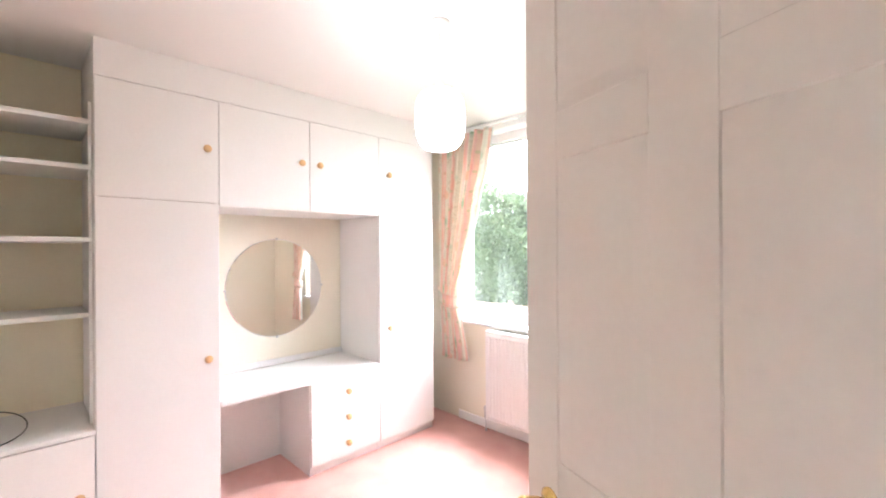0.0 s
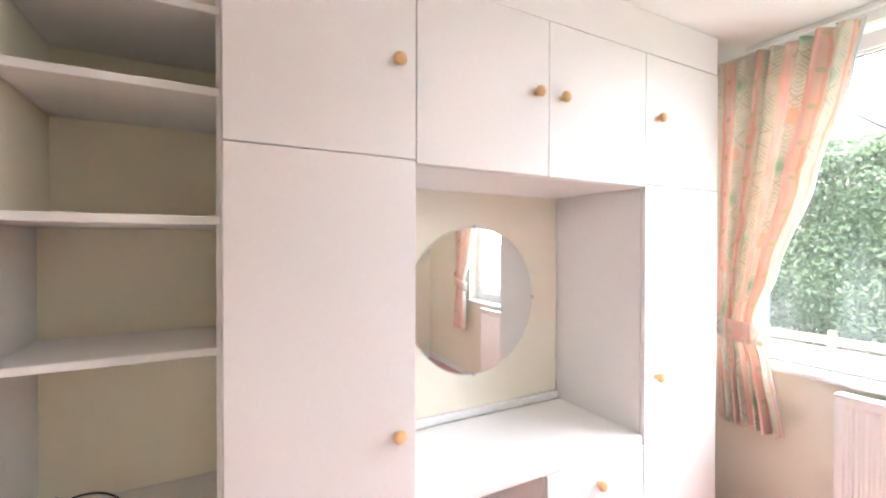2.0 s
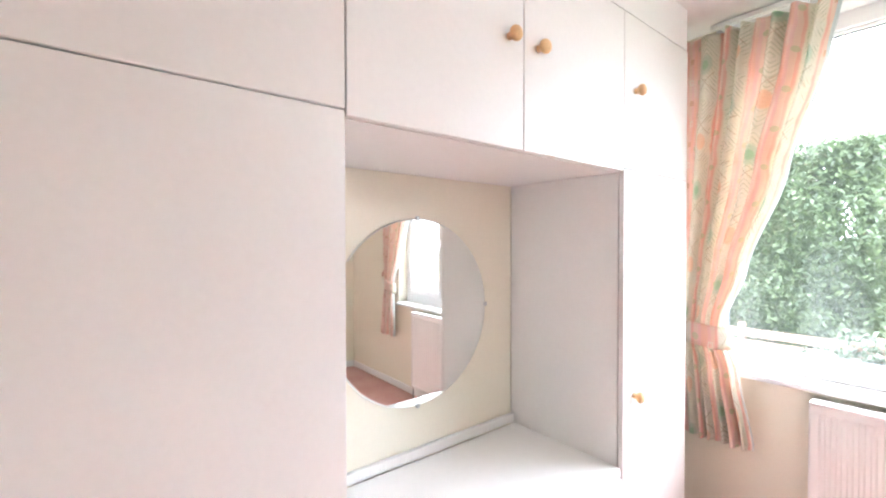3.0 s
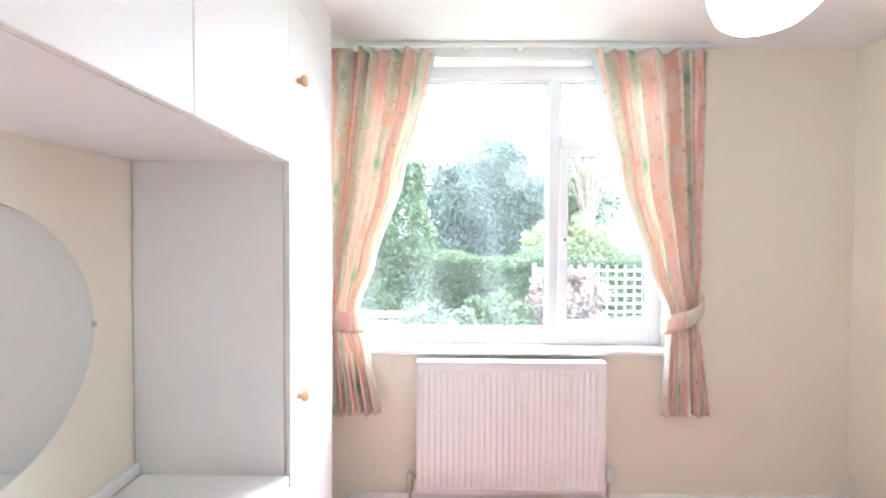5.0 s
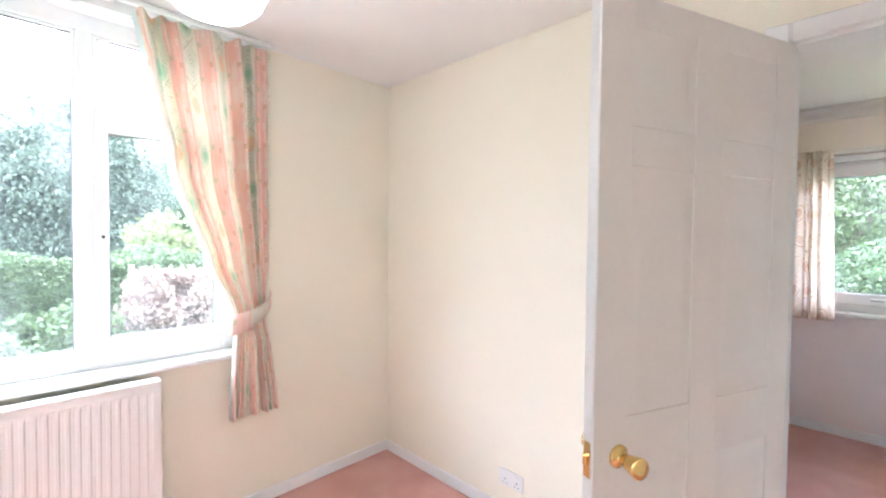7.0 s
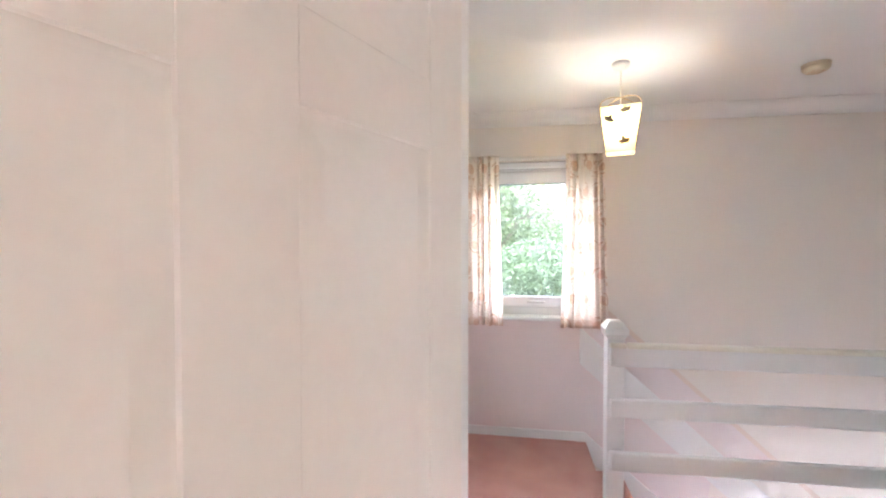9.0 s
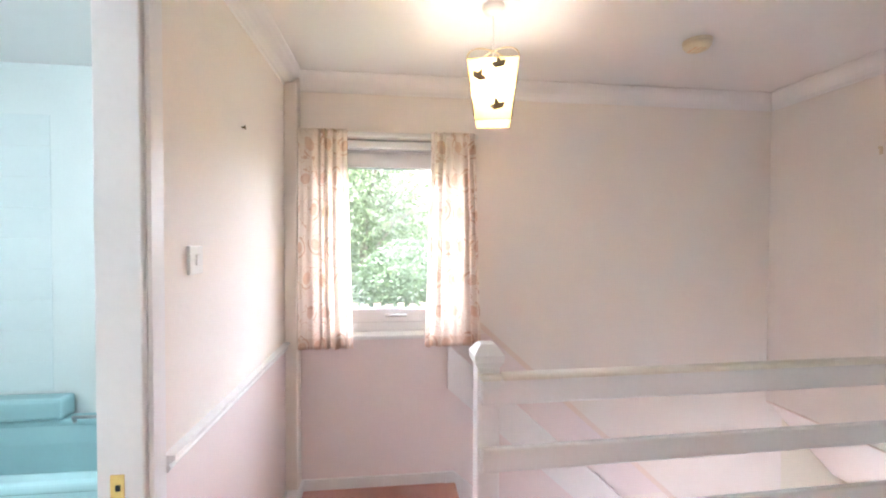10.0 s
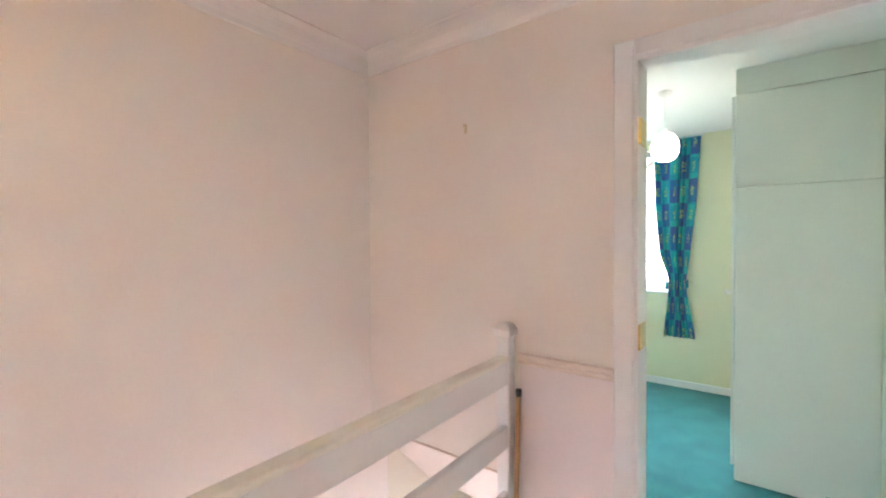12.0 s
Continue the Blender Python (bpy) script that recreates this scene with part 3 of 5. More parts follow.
structure("wall_lower_east", prism([(1.29, SK), (1.29, 0.897), (0.165, 0.897), (-1.00, -0.15), (-0.46, -0.17), (-0.40, -0.7), (0.40, 0.0)], "x", 3.596, 3.60), M_PINKLOW, "pink painted stair wall below the sloping rail", "wall")
SLOPE = 0.90
structure("trim_dado_stair", prism([(0.255, 0.945), (0.255, 0.985), (-1.69, 0.985 - SLOPE * 1.945), (-1.69, 0.945 - SLOPE * 1.945)], "x", 3.572, 3.60), M_TANRAIL, "white moulded rail sloping down the stair wall", "dado rail")
structure("trim_stair_skirting", prism([(0.46, 0.0), (0.46, 0.07), (0.40, 0.07), (-1.69, 0.07 - 0.86 * 2.09), (-1.69, -0.1 - 0.86 * 2.09), (0.40, -0.1)], "x", 3.584, 3.60), M_GLOSS, "white sloping stair skirting", "skirting")

structure("trim_soffit_edge", boxes((2.79, 3.598, -1.697, -1.684, 0.403, 0.414), bevel=0.003), M_TANRAIL, "beaded edge where the stair end wall meets the soffit", "trim")

# stairs going down beside the landing
RISE, GOING = 0.195, 0.227
stairs = thing("staircase", "pink-carpeted stairs going down from the landing", "stairs", kind="structure")
for i in range(12):
    y1 = 0.39 - GOING * i
    z1 = -RISE * (i + 1)
    part("step", boxes((2.79, 3.58, y1 - GOING - 0.02, y1, z1 - 0.17, z1), bevel=0.012, seg=2), M_CARPET, stairs)
part("string", prism([(0.39, -0.02), (0.39, -0.30), (-1.68, -0.30 - 0.86 * 2.07), (-1.68, -0.02 - 0.86 * 2.07)], "x", 2.782, 2.80), M_GLOSS, stairs, "white painted stair string")


def door_case(n, axis, wall0, wall1, a0, a1, label, sides):
    """Lining and architraves of a doorway; axis is the wall's normal."""
    case = thing("door_%d" % n, label, "door frame", kind="structure")

    def b(u0, u1, w0, w1, z0, z1, bev=0.003):
        return boxes((w0, w1, u0, u1, z0, z1), bevel=bev) if axis == "x" else boxes((u0, u1, w0, w1, z0, z1), bevel=bev)

    part("jamb", b(a0 - 0.002, a0 + 0.02, wall0 - 0.003, wall1 + 0.003, 0, DH), M_GLOSS, case)
    part("jamb", b(a1 - 0.02, a1 + 0.002, wall0 - 0.003, wall1 + 0.003, 0, DH), M_GLOSS, case)
    part("head", b(a0 - 0.002, a1 + 0.002, wall0 - 0.003, wall1 + 0.003, DH - 0.02, DH + 0.003), M_GLOSS, case)
    for w0, w1 in sides:
        part("architrave", b(a0 - 0.062, a0 + 0.006, w0, w1, 0, DH + 0.055, 0.006), M_GLOSS, case)
        part("architrave", b(a1 - 0.006, a1 + 0.062, w0, w1, 0, DH + 0.055, 0.006), M_GLOSS, case)
        part("architrave", b(a0 + 0.006, a1 - 0.006, w0, w1, DH - 0.006, DH + 0.055, 0.006), M_GLOSS, case)
    return case


case1 = door_case(1, "x", 1.10, 1.22, DY0, DY1, "white painted doorway lining of the small bedroom", [(1.085, 1.099), (1.221, 1.235)])
case2 = door_case(2, "y", 1.36, 1.46, BX0, BX1, "white painted bathroom doorway lining", [(1.345, 1.359)])
case3 = door_case(3, "y", -1.81, -1.69, SX0, SX1, "white painted far bedroom doorway lining with brass hinges", [(-1.689, -1.675)])
for z in (1.80, 1.075):
    part("hinge", boxes((2.224, 2.2295, -1.775, -1.70, z - 0.045, z + 0.045), (2.223, 2.234, -1.699, -1.689, z - 0.045, z + 0.045)), M_BRASS, case3, "brass butt hinge")
part("strike_plate", boxes((2.155, 2.159, 1.40, 1.43, 0.84, 0.90)), M_BRASS, case2, "brass strike plate")
part("strike_hole", boxes((2.1535, 2.156, 1.408, 1.418, 0.862, 0.876)), M_BLACK, case2)


# ---- panelled door, standing open ----
def raised(bm, x0, x1, z0, z1, base, top, inset):
    """A fielded panel: sloping margins up to a flat middle."""
    low = [bm.verts.new((x, base, z)) for x, z in ((x0, z0), (x1, z0), (x1, z1), (x0, z1))]
    high = [bm.verts.new((x, top, z)) for x, z in ((x0 + inset, z0 + inset), (x1 - inset, z0 + inset), (x1 - inset, z1 - inset), (x0 + inset, z1 - inset))]
    flip = -1 if top > base else 1
    for k in range(4):
        bm.faces.new((low[k], low[(k + 1) % 4], high[(k + 1) % 4], high[k])[::-flip])
    bm.faces.new(high[::-flip])


def panel_door(length, height):
    """Six-panel leaf along +x from the hinge, its faces at y 0 and -0.036."""
    leaf = boxes((0, length, -0.033, -0.003, 0.0, height))
    xs = [(0, 0.100), (0.338, 0.458), (length - 0.112, length)]
    zs = [(0, 0.20), (0.80, 0.962), (1.598, 1.705), (height - 0.085, height)]
    for x0, x1 in xs:
        box(leaf, x0, x1, -0.036, 0, 0, height, bevel=0.003)
    for z0, z1 in zs:
        for (a, b), (c, d) in zip(xs, xs[1:]):
            box(leaf, b - 0.004, c + 0.004, -0.0355, -0.0005, z0 + (0.003 if z0 else 0), z1 - (0 if z1 < height else 0.003), bevel=0.003)
    for (a, b), (c, d) in zip(xs, xs[1:]):
        for (p, q), (r, s) in zip(zs, zs[1:]):
            for base, top in ((-0.0032, -0.0010), (-0.0328, -0.0350)):
                raised(leaf, b + 0.002, c - 0.002, q + 0.002, r - 0.002, base, top, 0.030)
    return leaf


HINGE, LATCH = Vector((1.098, 1.008, 0.008)), Vector((0.353, 1.302, 0.008))
turn = math.degrees(math.atan2(LATCH.y - HINGE.y, LATCH.x - HINGE.x))
leaf_door = thing("bedroom_door", "white six-panel door standing wide open with brass knobs", "door")
L = 0.801
part("leaf", panel_door(L, 2.035), M_DOOR, leaf_door)
KZ = 0.862
part("latch_plate", boxes((L - 0.001, L + 0.002, -0.030, -0.008, KZ - 0.045, KZ + 0.045)), M_BRASS, leaf_door, "brass latch plate on the door edge")
part("latch_bolt", boxes((L, L + 0.012, -0.024, -0.014, KZ - 0.012, KZ + 0.012), bevel=0.002), M_BRASS, leaf_door)
for s, y in ((1, 0.0), (-1, -0.036)):
    prof = [(0.030, 0.0), (0.030, 0.004), (0.024, 0.008), (0.013, 0.011), (0.012, 0.018), (0.015, 0.023), (0.0185, 0.030), (0.0225, 0.048), (0.0265, 0.064), (0.027, 0.069), (0.024, 0.073), (0.012, 0.075), (0.001, 0.0755)]
    part("door_knob", lathe([(r, y + s * h) for r, h in prof], 28, "y", (L - 0.085, 0, KZ)), M_BRASS, leaf_door, "polished brass mortice knob", smooth=True)
for z in (0.2, 1.75):
    part("hinge", lathe([(0.006, 0), (0.006, 0.09)], 10, "z", (-0.002, -0.042, z)), M_BRASS, leaf_door)
leaf_door.matrix_world = Matrix.Translation(HINGE) @ pose(0, 0, 0, 0, 0, turn)


# ---- windows ----
def pane(name, bm, parent):
    p = part(name, bm, M_GLASS, parent)
    p.visible_shadow = False
    return p


win = thing("window_1", "white plastic window with one large pane, a top light and a side casement", "window", kind="structure")
FY0, FY1 = 3.185, 3.245
part("window_frame", boxes((WX0, WX0 + 0.075, FY0, FY1, WZ0, WZ1), (WX1 - 0.06, WX1, FY0, FY1, WZ0, WZ1),
     (WX0 + 0.075, WX1 - 0.06, FY0, FY1, 2.275, WZ1), (WX0 + 0.075, WX1 - 0.06, FY0, FY1, WZ0, 0.915),
     (-0.465, -0.405, FY0, FY1, 0.915, 2.275), (-0.405, WX1 - 0.06, FY0, FY1, 1.905, 1.965), bevel=0.006, seg=2), M_PVC, win)
for x0, x1, z0, z1, w in ((-1.525, -0.465, 0.915, 2.275, 0.012), (-0.405, 0.095, 1.965, 2.275, 0.012)):
    part("bead", boxes((x0, x0 + w, 3.20, 3.222, z0, z1), (x1 - w, x1, 3.20, 3.222, z0, z1), (x0 + w, x1 - w, 3.20, 3.222, z0, z0 + w), (x0 + w, x1 - w, 3.20, 3.222, z1 - w, z1), bevel=0.003), M_PVC, win)
    part("gasket", boxes((x0 + w, x0 + w + 0.004, 3.213, 3.223, z0 + w, z1 - w), (x1 - w - 0.004, x1 - w, 3.213, 3.223, z0 + w, z1 - w), (x0 + w, x1 - w, 3.213, 3.223, z1 - w - 0.005, z1 - w), (x0 + w, x1 - w, 3.213, 3.223, z0 + w, z0 + w + 0.004)), M_GASKET, win)
    pane("pane", boxes((x0, x1, 3.219, 3.223, z0, z1)), win)
cas = part("casement", boxes((-0.410, -0.360, 3.172, 3.215, 0.912, 1.912), (0.062, 0.102, 3.172, 3.215, 0.912, 1.912), (-0.36, 0.062, 3.172, 3.215, 1.86, 1.912), (-0.36, 0.062, 3.172, 3.215, 0.912, 0.968), bevel=0.006, seg=2), M_PVC, win)
pane("pane", boxes((-0.36, 0.062, 3.196, 3.200, 0.968, 1.86)), win)
part("gasket", boxes((-0.36, -0.355, 3.184, 3.196, 0.968, 1.86), (0.057, 0.062, 3.184, 3.196, 0.968, 1.86), (-0.36, 0.062, 3.184, 3.196, 1.855, 1.86), (-0.36, 0.062, 3.184, 3.196, 0.968, 0.973)), M_GASKET, win)
han = part("handle", boxes((-0.396, -0.374, 3.158, 3.172, 1.36, 1.44), (-0.392, -0.378, 3.140, 3.158, 1.30, 1.42), bevel=0.004, seg=2), M_PVC, win, "white window handle")
part("key_button", lathe([(0.007, 0), (0.007, -0.004)], 10, "y", (-0.385, 3.141, 1.41)), M_BLACK, win)
part("window_sill", boxes((WX0 - 0.0, WX1, 3.045, 3.19, WZ0 - 0.022, WZ0 + 0.003), bevel=0.006, seg=2), M_GLOSS, win, "white painted window board")
part("pelmet_board", boxes((-1.53, WX1 + 0.12, 3.076, 3.0895, 2.346, 2.398), bevel=0.002), M_GLOSS, win, "white painted board above the window")
part("head_board", boxes((WX0, WX1, 3.092, 3.184, WZ1 - 0.012, WZ1 + 0.0)), M_GLOSS, win)

win2 = thing("window_2", "small white plastic landing window with a bottom-hung sash", "window", kind="structure")
part("window_frame", boxes((3.70, 3.76, LY0, LY0 + 0.06, LZ0, LZ1), (3.70, 3.76, LY1 - 0.06, LY1, LZ0, LZ1), (3.70, 3.76, LY0 + 0.06, LY1 - 0.06, 1.985, LZ1), (3.70, 3.76, LY0 + 0.06, LY1 - 0.06, LZ0, 0.965), bevel=0.006, seg=2), M_PVC, win2)
part("sash", boxes((3.685, 3.73, LY0 + 0.055, LY0 + 0.11, 0.96, 1.99), (3.685, 3.73, LY1 - 0.11, LY1 - 0.055, 0.96, 1.99), (3.685, 3.73, LY0 + 0.11, LY1 - 0.11, 1.900, 1.99), (3.685, 3.73, LY0 + 0.11, LY1 - 0.11, 0.96, 1.045), bevel=0.006, seg=2), M_PVC, win2)
part("gasket", boxes((3.70, 3.71, LY0 + 0.11, LY1 - 0.11, 1.893, 1.900), (3.70, 3.71, LY0 + 0.11, LY1 - 0.11, 1.045, 1.050)), M_GASKET, win2)
pane("pane", boxes((3.708, 3.712, LY0 + 0.11, LY1 - 0.11, 1.045, 1.900)), win2)
part("handle", boxes((3.668, 3.686, 0.73, 0.81, 0.995, 1.015), (3.655, 3.668, 0.68, 0.79, 0.998, 1.012), bevel=0.004, seg=2), M_STEEL, win2, "silver window handle")
part("window_sill", boxes((3.575, 3.70, LY0, LY1, LZ0 - 0.02, LZ0 + 0.004), bevel=0.005, seg=2), M_GLOSS, win2)
part("blind_cassette", boxes((3.63, 3.69, LY0 + 0.01, LY1 - 0.01, 2.005, 2.055), bevel=0.012, seg=2), M_PVC, win2)

win3 = thing("window_3", "white small-paned window of the far bedroom", "window", kind="structure")
bm = boxes((TX0, TX0 + 0.05, -4.86, -4.80, TZ0, TZ1), (TX1 - 0.05, TX1, -4.86, -4.80, TZ0, TZ1), (TX0 + 0.05, TX1 - 0.05, -4.86, -4.80, TZ1 - 0.05, TZ1), (TX0 + 0.05, TX1 - 0.05, -4.86, -4.80, TZ0, TZ0 + 0.05), (3.28, 3.34, -4.86, -4.80, TZ0 + 0.05, TZ1 - 0.05), bevel=0.004)
part("window_frame", bm, M_PVC, win3)
for z in (1.20, 1.48, 1.76, 2.02):
    part("glazing_bar", boxes((TX0 + 0.05, 3.28, -4.84, -4.82, z - 0.009, z + 0.009), (3.34, TX1 - 0.05, -4.84, -4.82, z - 0.009, z + 0.009)), M_PVC, win3)
pane("pane", boxes((TX0 + 0.05, TX1 - 0.05, -4.832, -4.828, TZ0 + 0.05, TZ1 - 0.05)), win3)
part("window_sill", boxes((TX0, TX1, -4.80, -4.66, TZ0 - 0.02, TZ0 + 0.003), bevel=0.004), M_GLOSS, win3)
# added out of view: a daylight source that brightens stairwell and landing
fill_win = thing("stair_fill_window", "unseen white plastic window low on the stair wall, added to light the landing", "window", kind="structure")
part("window_frame", boxes((3.72, 3.78, -1.62, -1.57, -1.9, -0.6), (3.72, 3.78, -0.05, 0.0, -1.9, -0.6), (3.72, 3.78, -1.57, -0.05, -0.65, -0.6), (3.72, 3.78, -1.57, -0.05, -1.9, -1.85), bevel=0.004), M_PVC, fill_win)
pane("pane", boxes((3.748, 3.752, -1.57, -0.05, -1.85, -0.65)), fill_win)
# unseen opening in the bathroom's outer wall, added as a daylight source
bath_fill_win = thing("bathroom_fill_window", "unseen bathroom window, added to let in daylight", "window", kind="structure")
part("window_frame", boxes((1.7, 1.76, 3.2, 3.26, 1.3, 2.0), (2.14, 2.2, 3.2, 3.26, 1.3, 2.0), (1.76, 2.14, 3.2, 3.26, 1.94, 2.0), (1.76, 2.14, 3.2, 3.26, 1.3, 1.36), bevel=0.004), M_PVC, bath_fill_win)
pane("pane", boxes((1.76, 2.14, 3.228, 3.232, 1.36, 1.94)), bath_fill_win)


# ---- fitted bedroom furniture ----
F = -1.54      # plane of the door fronts
BACK = -2.066


def knob(parent, y, z, x=F):
    prof = [(0.010, 0.0), (0.010, 0.010), (0.013, 0.014), (0.019, 0.020), (0.0205, 0.027), (0.017, 0.034), (0.008, 0.038), (0.001, 0.0385)]
    return part("knob", lathe([(r, h) for r, h in prof], 20, "x", (x, y, z)), M_PINE, parent, "turned pine knob", smooth=True)


def front(name, y0, y1, z0, z1, parent):
    return part(name, boxes((F - 0.018, F, y0 + 0.0015, y1 - 0.0015, z0 + 0.0015, z1 - 0.0015), bevel=0.0018), M_UNIT, parent)


ZJ, ZT = 1.675, 2.225
YA, YB, YC, YD, YE = 0.690, 1.212, 1.737, 2.267, 2.792
GRP = "fitted bedroom furniture"
for y0, y1, ky, which in ((YA, YB, 1.150, "tall"), (YD, YE, 2.345, "tall")):
    w = thing("wardrobe", "white painted fitted wardrobe with flat doors and pine knobs", "wardrobe", GRP)
    for row, what in (((BACK, F - 0.020, y0, y0 + 0.018, 0.0, CEIL - 0.001), "side_panel"), ((BACK, F - 0.020, y1 - 0.018, y1, 0.0, CEIL - 0.001), "side_panel"),
                      ((BACK, BACK + 0.01, y0 + 0.018, y1 - 0.018, 0.06, CEIL - 0.001), "back_panel"), ((BACK + 0.01, F - 0.022, y0 + 0.018, y1 - 0.018, ZJ - 0.009, ZJ + 0.009), "shelf")):
        part(what, boxes(row), M_UNIT, w)
    part("gap", boxes((F - 0.0215, F - 0.0205, y0, y1, 0.055, ZT)), M_GAP, w)
    lo = front("lower_door", y0, y1, 0.056, ZJ, w)
    hi = front("upper_door", y0, y1, ZJ, ZT, w)
    knob(lo, ky, 0.855)
    knob(hi, ky, 1.958)
    part("plinth", boxes((F - 0.042, F - 0.024, y0, y1, 0, 0.054)), M_UNIT, w)
bridge = thing("overhead_cupboard", "white painted cupboard bridging the dressing table with two doors", "cupboard", GRP)
part("body", boxes((BACK, F - 0.02, YB + 0.001, YD - 0.001, ZJ - 0.012, ZJ + 0.008), (BACK, BACK + 0.01, YB + 0.001, YD - 0.001, ZJ + 0.008, CEIL - 0.001)), M_UNIT, bridge)
part("gap", boxes((F - 0.0215, F - 0.0205, YB + 0.001, YD - 0.001, ZJ + 0.01, ZT)), M_GAP, bridge)
knob(front("cupboard_door", YB, YC, ZJ - 0.012, ZT, bridge), 1.677, 1.955)
knob(front("cupboard_door", YC, YD, ZJ - 0.012, ZT, bridge), 1.797, 1.955)
filler = thing("frieze_board", "white painted closing board between the cupboards and the ceiling", "filler board", GRP)
part("board", boxes((F - 0.021, F - 0.002, YA, YE - 0.004, ZT + 0.002, CEIL - 0.001)), M_UNIT, filler)
part("end_board", boxes((BACK, F - 0.021, YE, YE + 0.004, ZT + 0.002, CEIL - 0.001)), M_UNIT, filler)

dresser = thing("dressing_table_top", "white laminate dressing table top with a rounded front edge", "worktop", GRP)
part("top", boxes((BACK + 0.02, F - 0.002, YB + 0.001, YD - 0.001, 0.578, 0.616), bevel=0.010, seg=3), M_TOP, dresser)
part("upstand", boxes((BACK + 0.005, BACK + 0.024, YB + 0.001, YD - 0.001, 0.617, 0.655), bevel=0.003), M_TOP, dresser)
panel = thing("recess_panel", "cream back panel of the dressing recess", "panel", GRP)
part("panel", boxes((BACK - 0.002, BACK + 0.004, YB + 0.001, YD - 0.012, 0.655, ZJ - 0.013)), M_CREAM, panel)
part("kneehole_back", boxes((-2.0, -1.988, YB + 0.001, YC - 0.004, 0.0, 0.577)), M_UNIT, panel)

drawers = thing("drawer_unit", "white painted three-drawer unit with pine knobs under the dressing table", "drawers", GRP)
part("carcass", boxes((-2.0, F - 0.020, YC - 0.003, YC + 0.015, 0.0, 0.577), (-2.0, F - 0.020, YD - 0.018, YD - 0.001, 0.0, 0.577), (-1.98, F - 0.03, YC + 0.015, YD - 0.018, 0.05, 0.066)), M_UNIT, drawers)
part("gap", boxes((F - 0.0215, F - 0.0205, YC, YD - 0.001, 0.055, 0.577)), M_GAP, drawers)
for z0, z1, kz in ((0.412, 0.577, 0.485), (0.234, 0.412, 0.318), (0.056, 0.234, 0.145)):
    d = front("drawer", YC - 0.002, YD, z0, z1, drawers)
    knob(d, 1.996, kz)
part("plinth", boxes((F - 0.042, F - 0.024, YC - 0.003, YD - 0.001, 0, 0.054)), M_UNIT, drawers)

mir = thing("round_mirror", "frameless round mirror held by small clips above the dressing table", "mirror")
MC, MR = (1.747, 1.157), 0.347
part("glass", lathe([(MR - 0.006, BACK + 0.006), (MR, BACK + 0.007), (MR, BACK + 0.010), (MR - 0.006, BACK + 0.012), (0.01, BACK + 0.012)], 96, "x", (0, MC[0], MC[1])), M_MIRROR, mir)
for a in (0, 90, 180, 270):
    cy, cz = MC[0] + MR * math.cos(radians(a)), MC[1] + MR * math.sin(radians(a))
    part("clip", boxes((BACK + 0.004, BACK + 0.017, cy - 0.008, cy + 0.008, cz - 0.008, cz + 0.008), bevel=0.003), M_STEEL, mir)

shelf = thing("shelf_unit", "white fitted bookshelf alcove, empty, above a base cupboard", "shelves", GRP)
part("back_panel", boxes((BACK - 0.002, BACK + 0.006, 0.182, YA - 0.001, 0.62, CEIL - 0.002)), M_UNITIN, shelf)
part("side_panel", boxes((BACK + 0.006, -1.63, 0.182, 0.236, 1.492, CEIL - 0.002)), M_UNITIN, shelf, "cream side lining")
part("side_panel", boxes((BACK + 0.006, -1.70, 0.182, 0.206, 0.622, 1.468)), M_TOP, shelf)
part("side_strip", boxes((-1.66, -1.63, YA - 0.012, YA - 0.001, 0.622, 2.12)), M_TOP, shelf)
for z, y0, fx in ((2.026, 0.237, -1.625), (1.815, 0.237, -1.625), (1.480, 0.190, -1.615), (1.122, 0.207, -1.70)):
    part("shelf", boxes((BACK + 0.007, fx, y0, YA - 0.002, z - 0.011, z + 0.011), bevel=0.002), M_TOP, shelf)
base = thing("base_cupboard", "white painted low cupboard with a flat front under the shelves", "cupboard", GRP)
part("top", boxes((BACK, F + 0.004, 0.182, YA - 0.001, 0.600, 0.620), bevel=0.003), M_UNIT, base)
part("door", boxes((F - 0.018, F, 0.186, YA - 0.004, 0.056, 0.594), bevel=0.002), M_UNIT, base)
part("carcass", boxes((BACK, F - 0.022, 0.182, 0.2, 0, 0.599), (BACK, F - 0.022, YA - 0.02, YA - 0.001, 0, 0.599), (F - 0.075, F - 0.055, 0.2, YA - 0.02, 0, 0.055)), M_UNIT, base)
part("gap", boxes((F - 0.0215, F - 0.0205, 0.186, YA - 0.002, 0.056, 0.599)), M_GAP, base)
part("knob", lathe([(0.010, 0.0), (0.010, 0.010), (0.019, 0.020), (0.0205, 0.027), (0.008, 0.038), (0.001, 0.0385)], 20, "x", (F, 0.63, 0.34)), M_PINE, base, "turned pine knob", smooth=True)

# looped aerial cable on the base cupboard
cable = thing("aerial_cable", "loose black aerial cable looped on the base cupboard", "cable")
pts = [(-1.880, 0.200, 0.650), (-1.870, 0.212, 0.645), (-1.860, 0.222, 0.640)]
for k in range(44):
    a = radians(196 - k * 6.9)
    pts.append((-1.785 + 0.200 * math.cos(a), 0.332 + 0.138 * math.sin(a) + 0.008 * math.sin(2 * a), 0.6275 + 0.022 * (1 - math.cos(a))))
pts += [(-1.850, 0.203, 0.640), (-1.900, 0.233, 0.662), (-1.960, 0.274, 0.690)]
part("cable", tube(pts, 0.003), M_BLACK, cable, smooth=True)
part("plug", lathe([(0.005, 0), (0.007, 0.002), (0.007, 0.02), (0.004, 0.022)], 12, "y", (-1.880, 0.186, 0.650)), M_BLACK, cable)


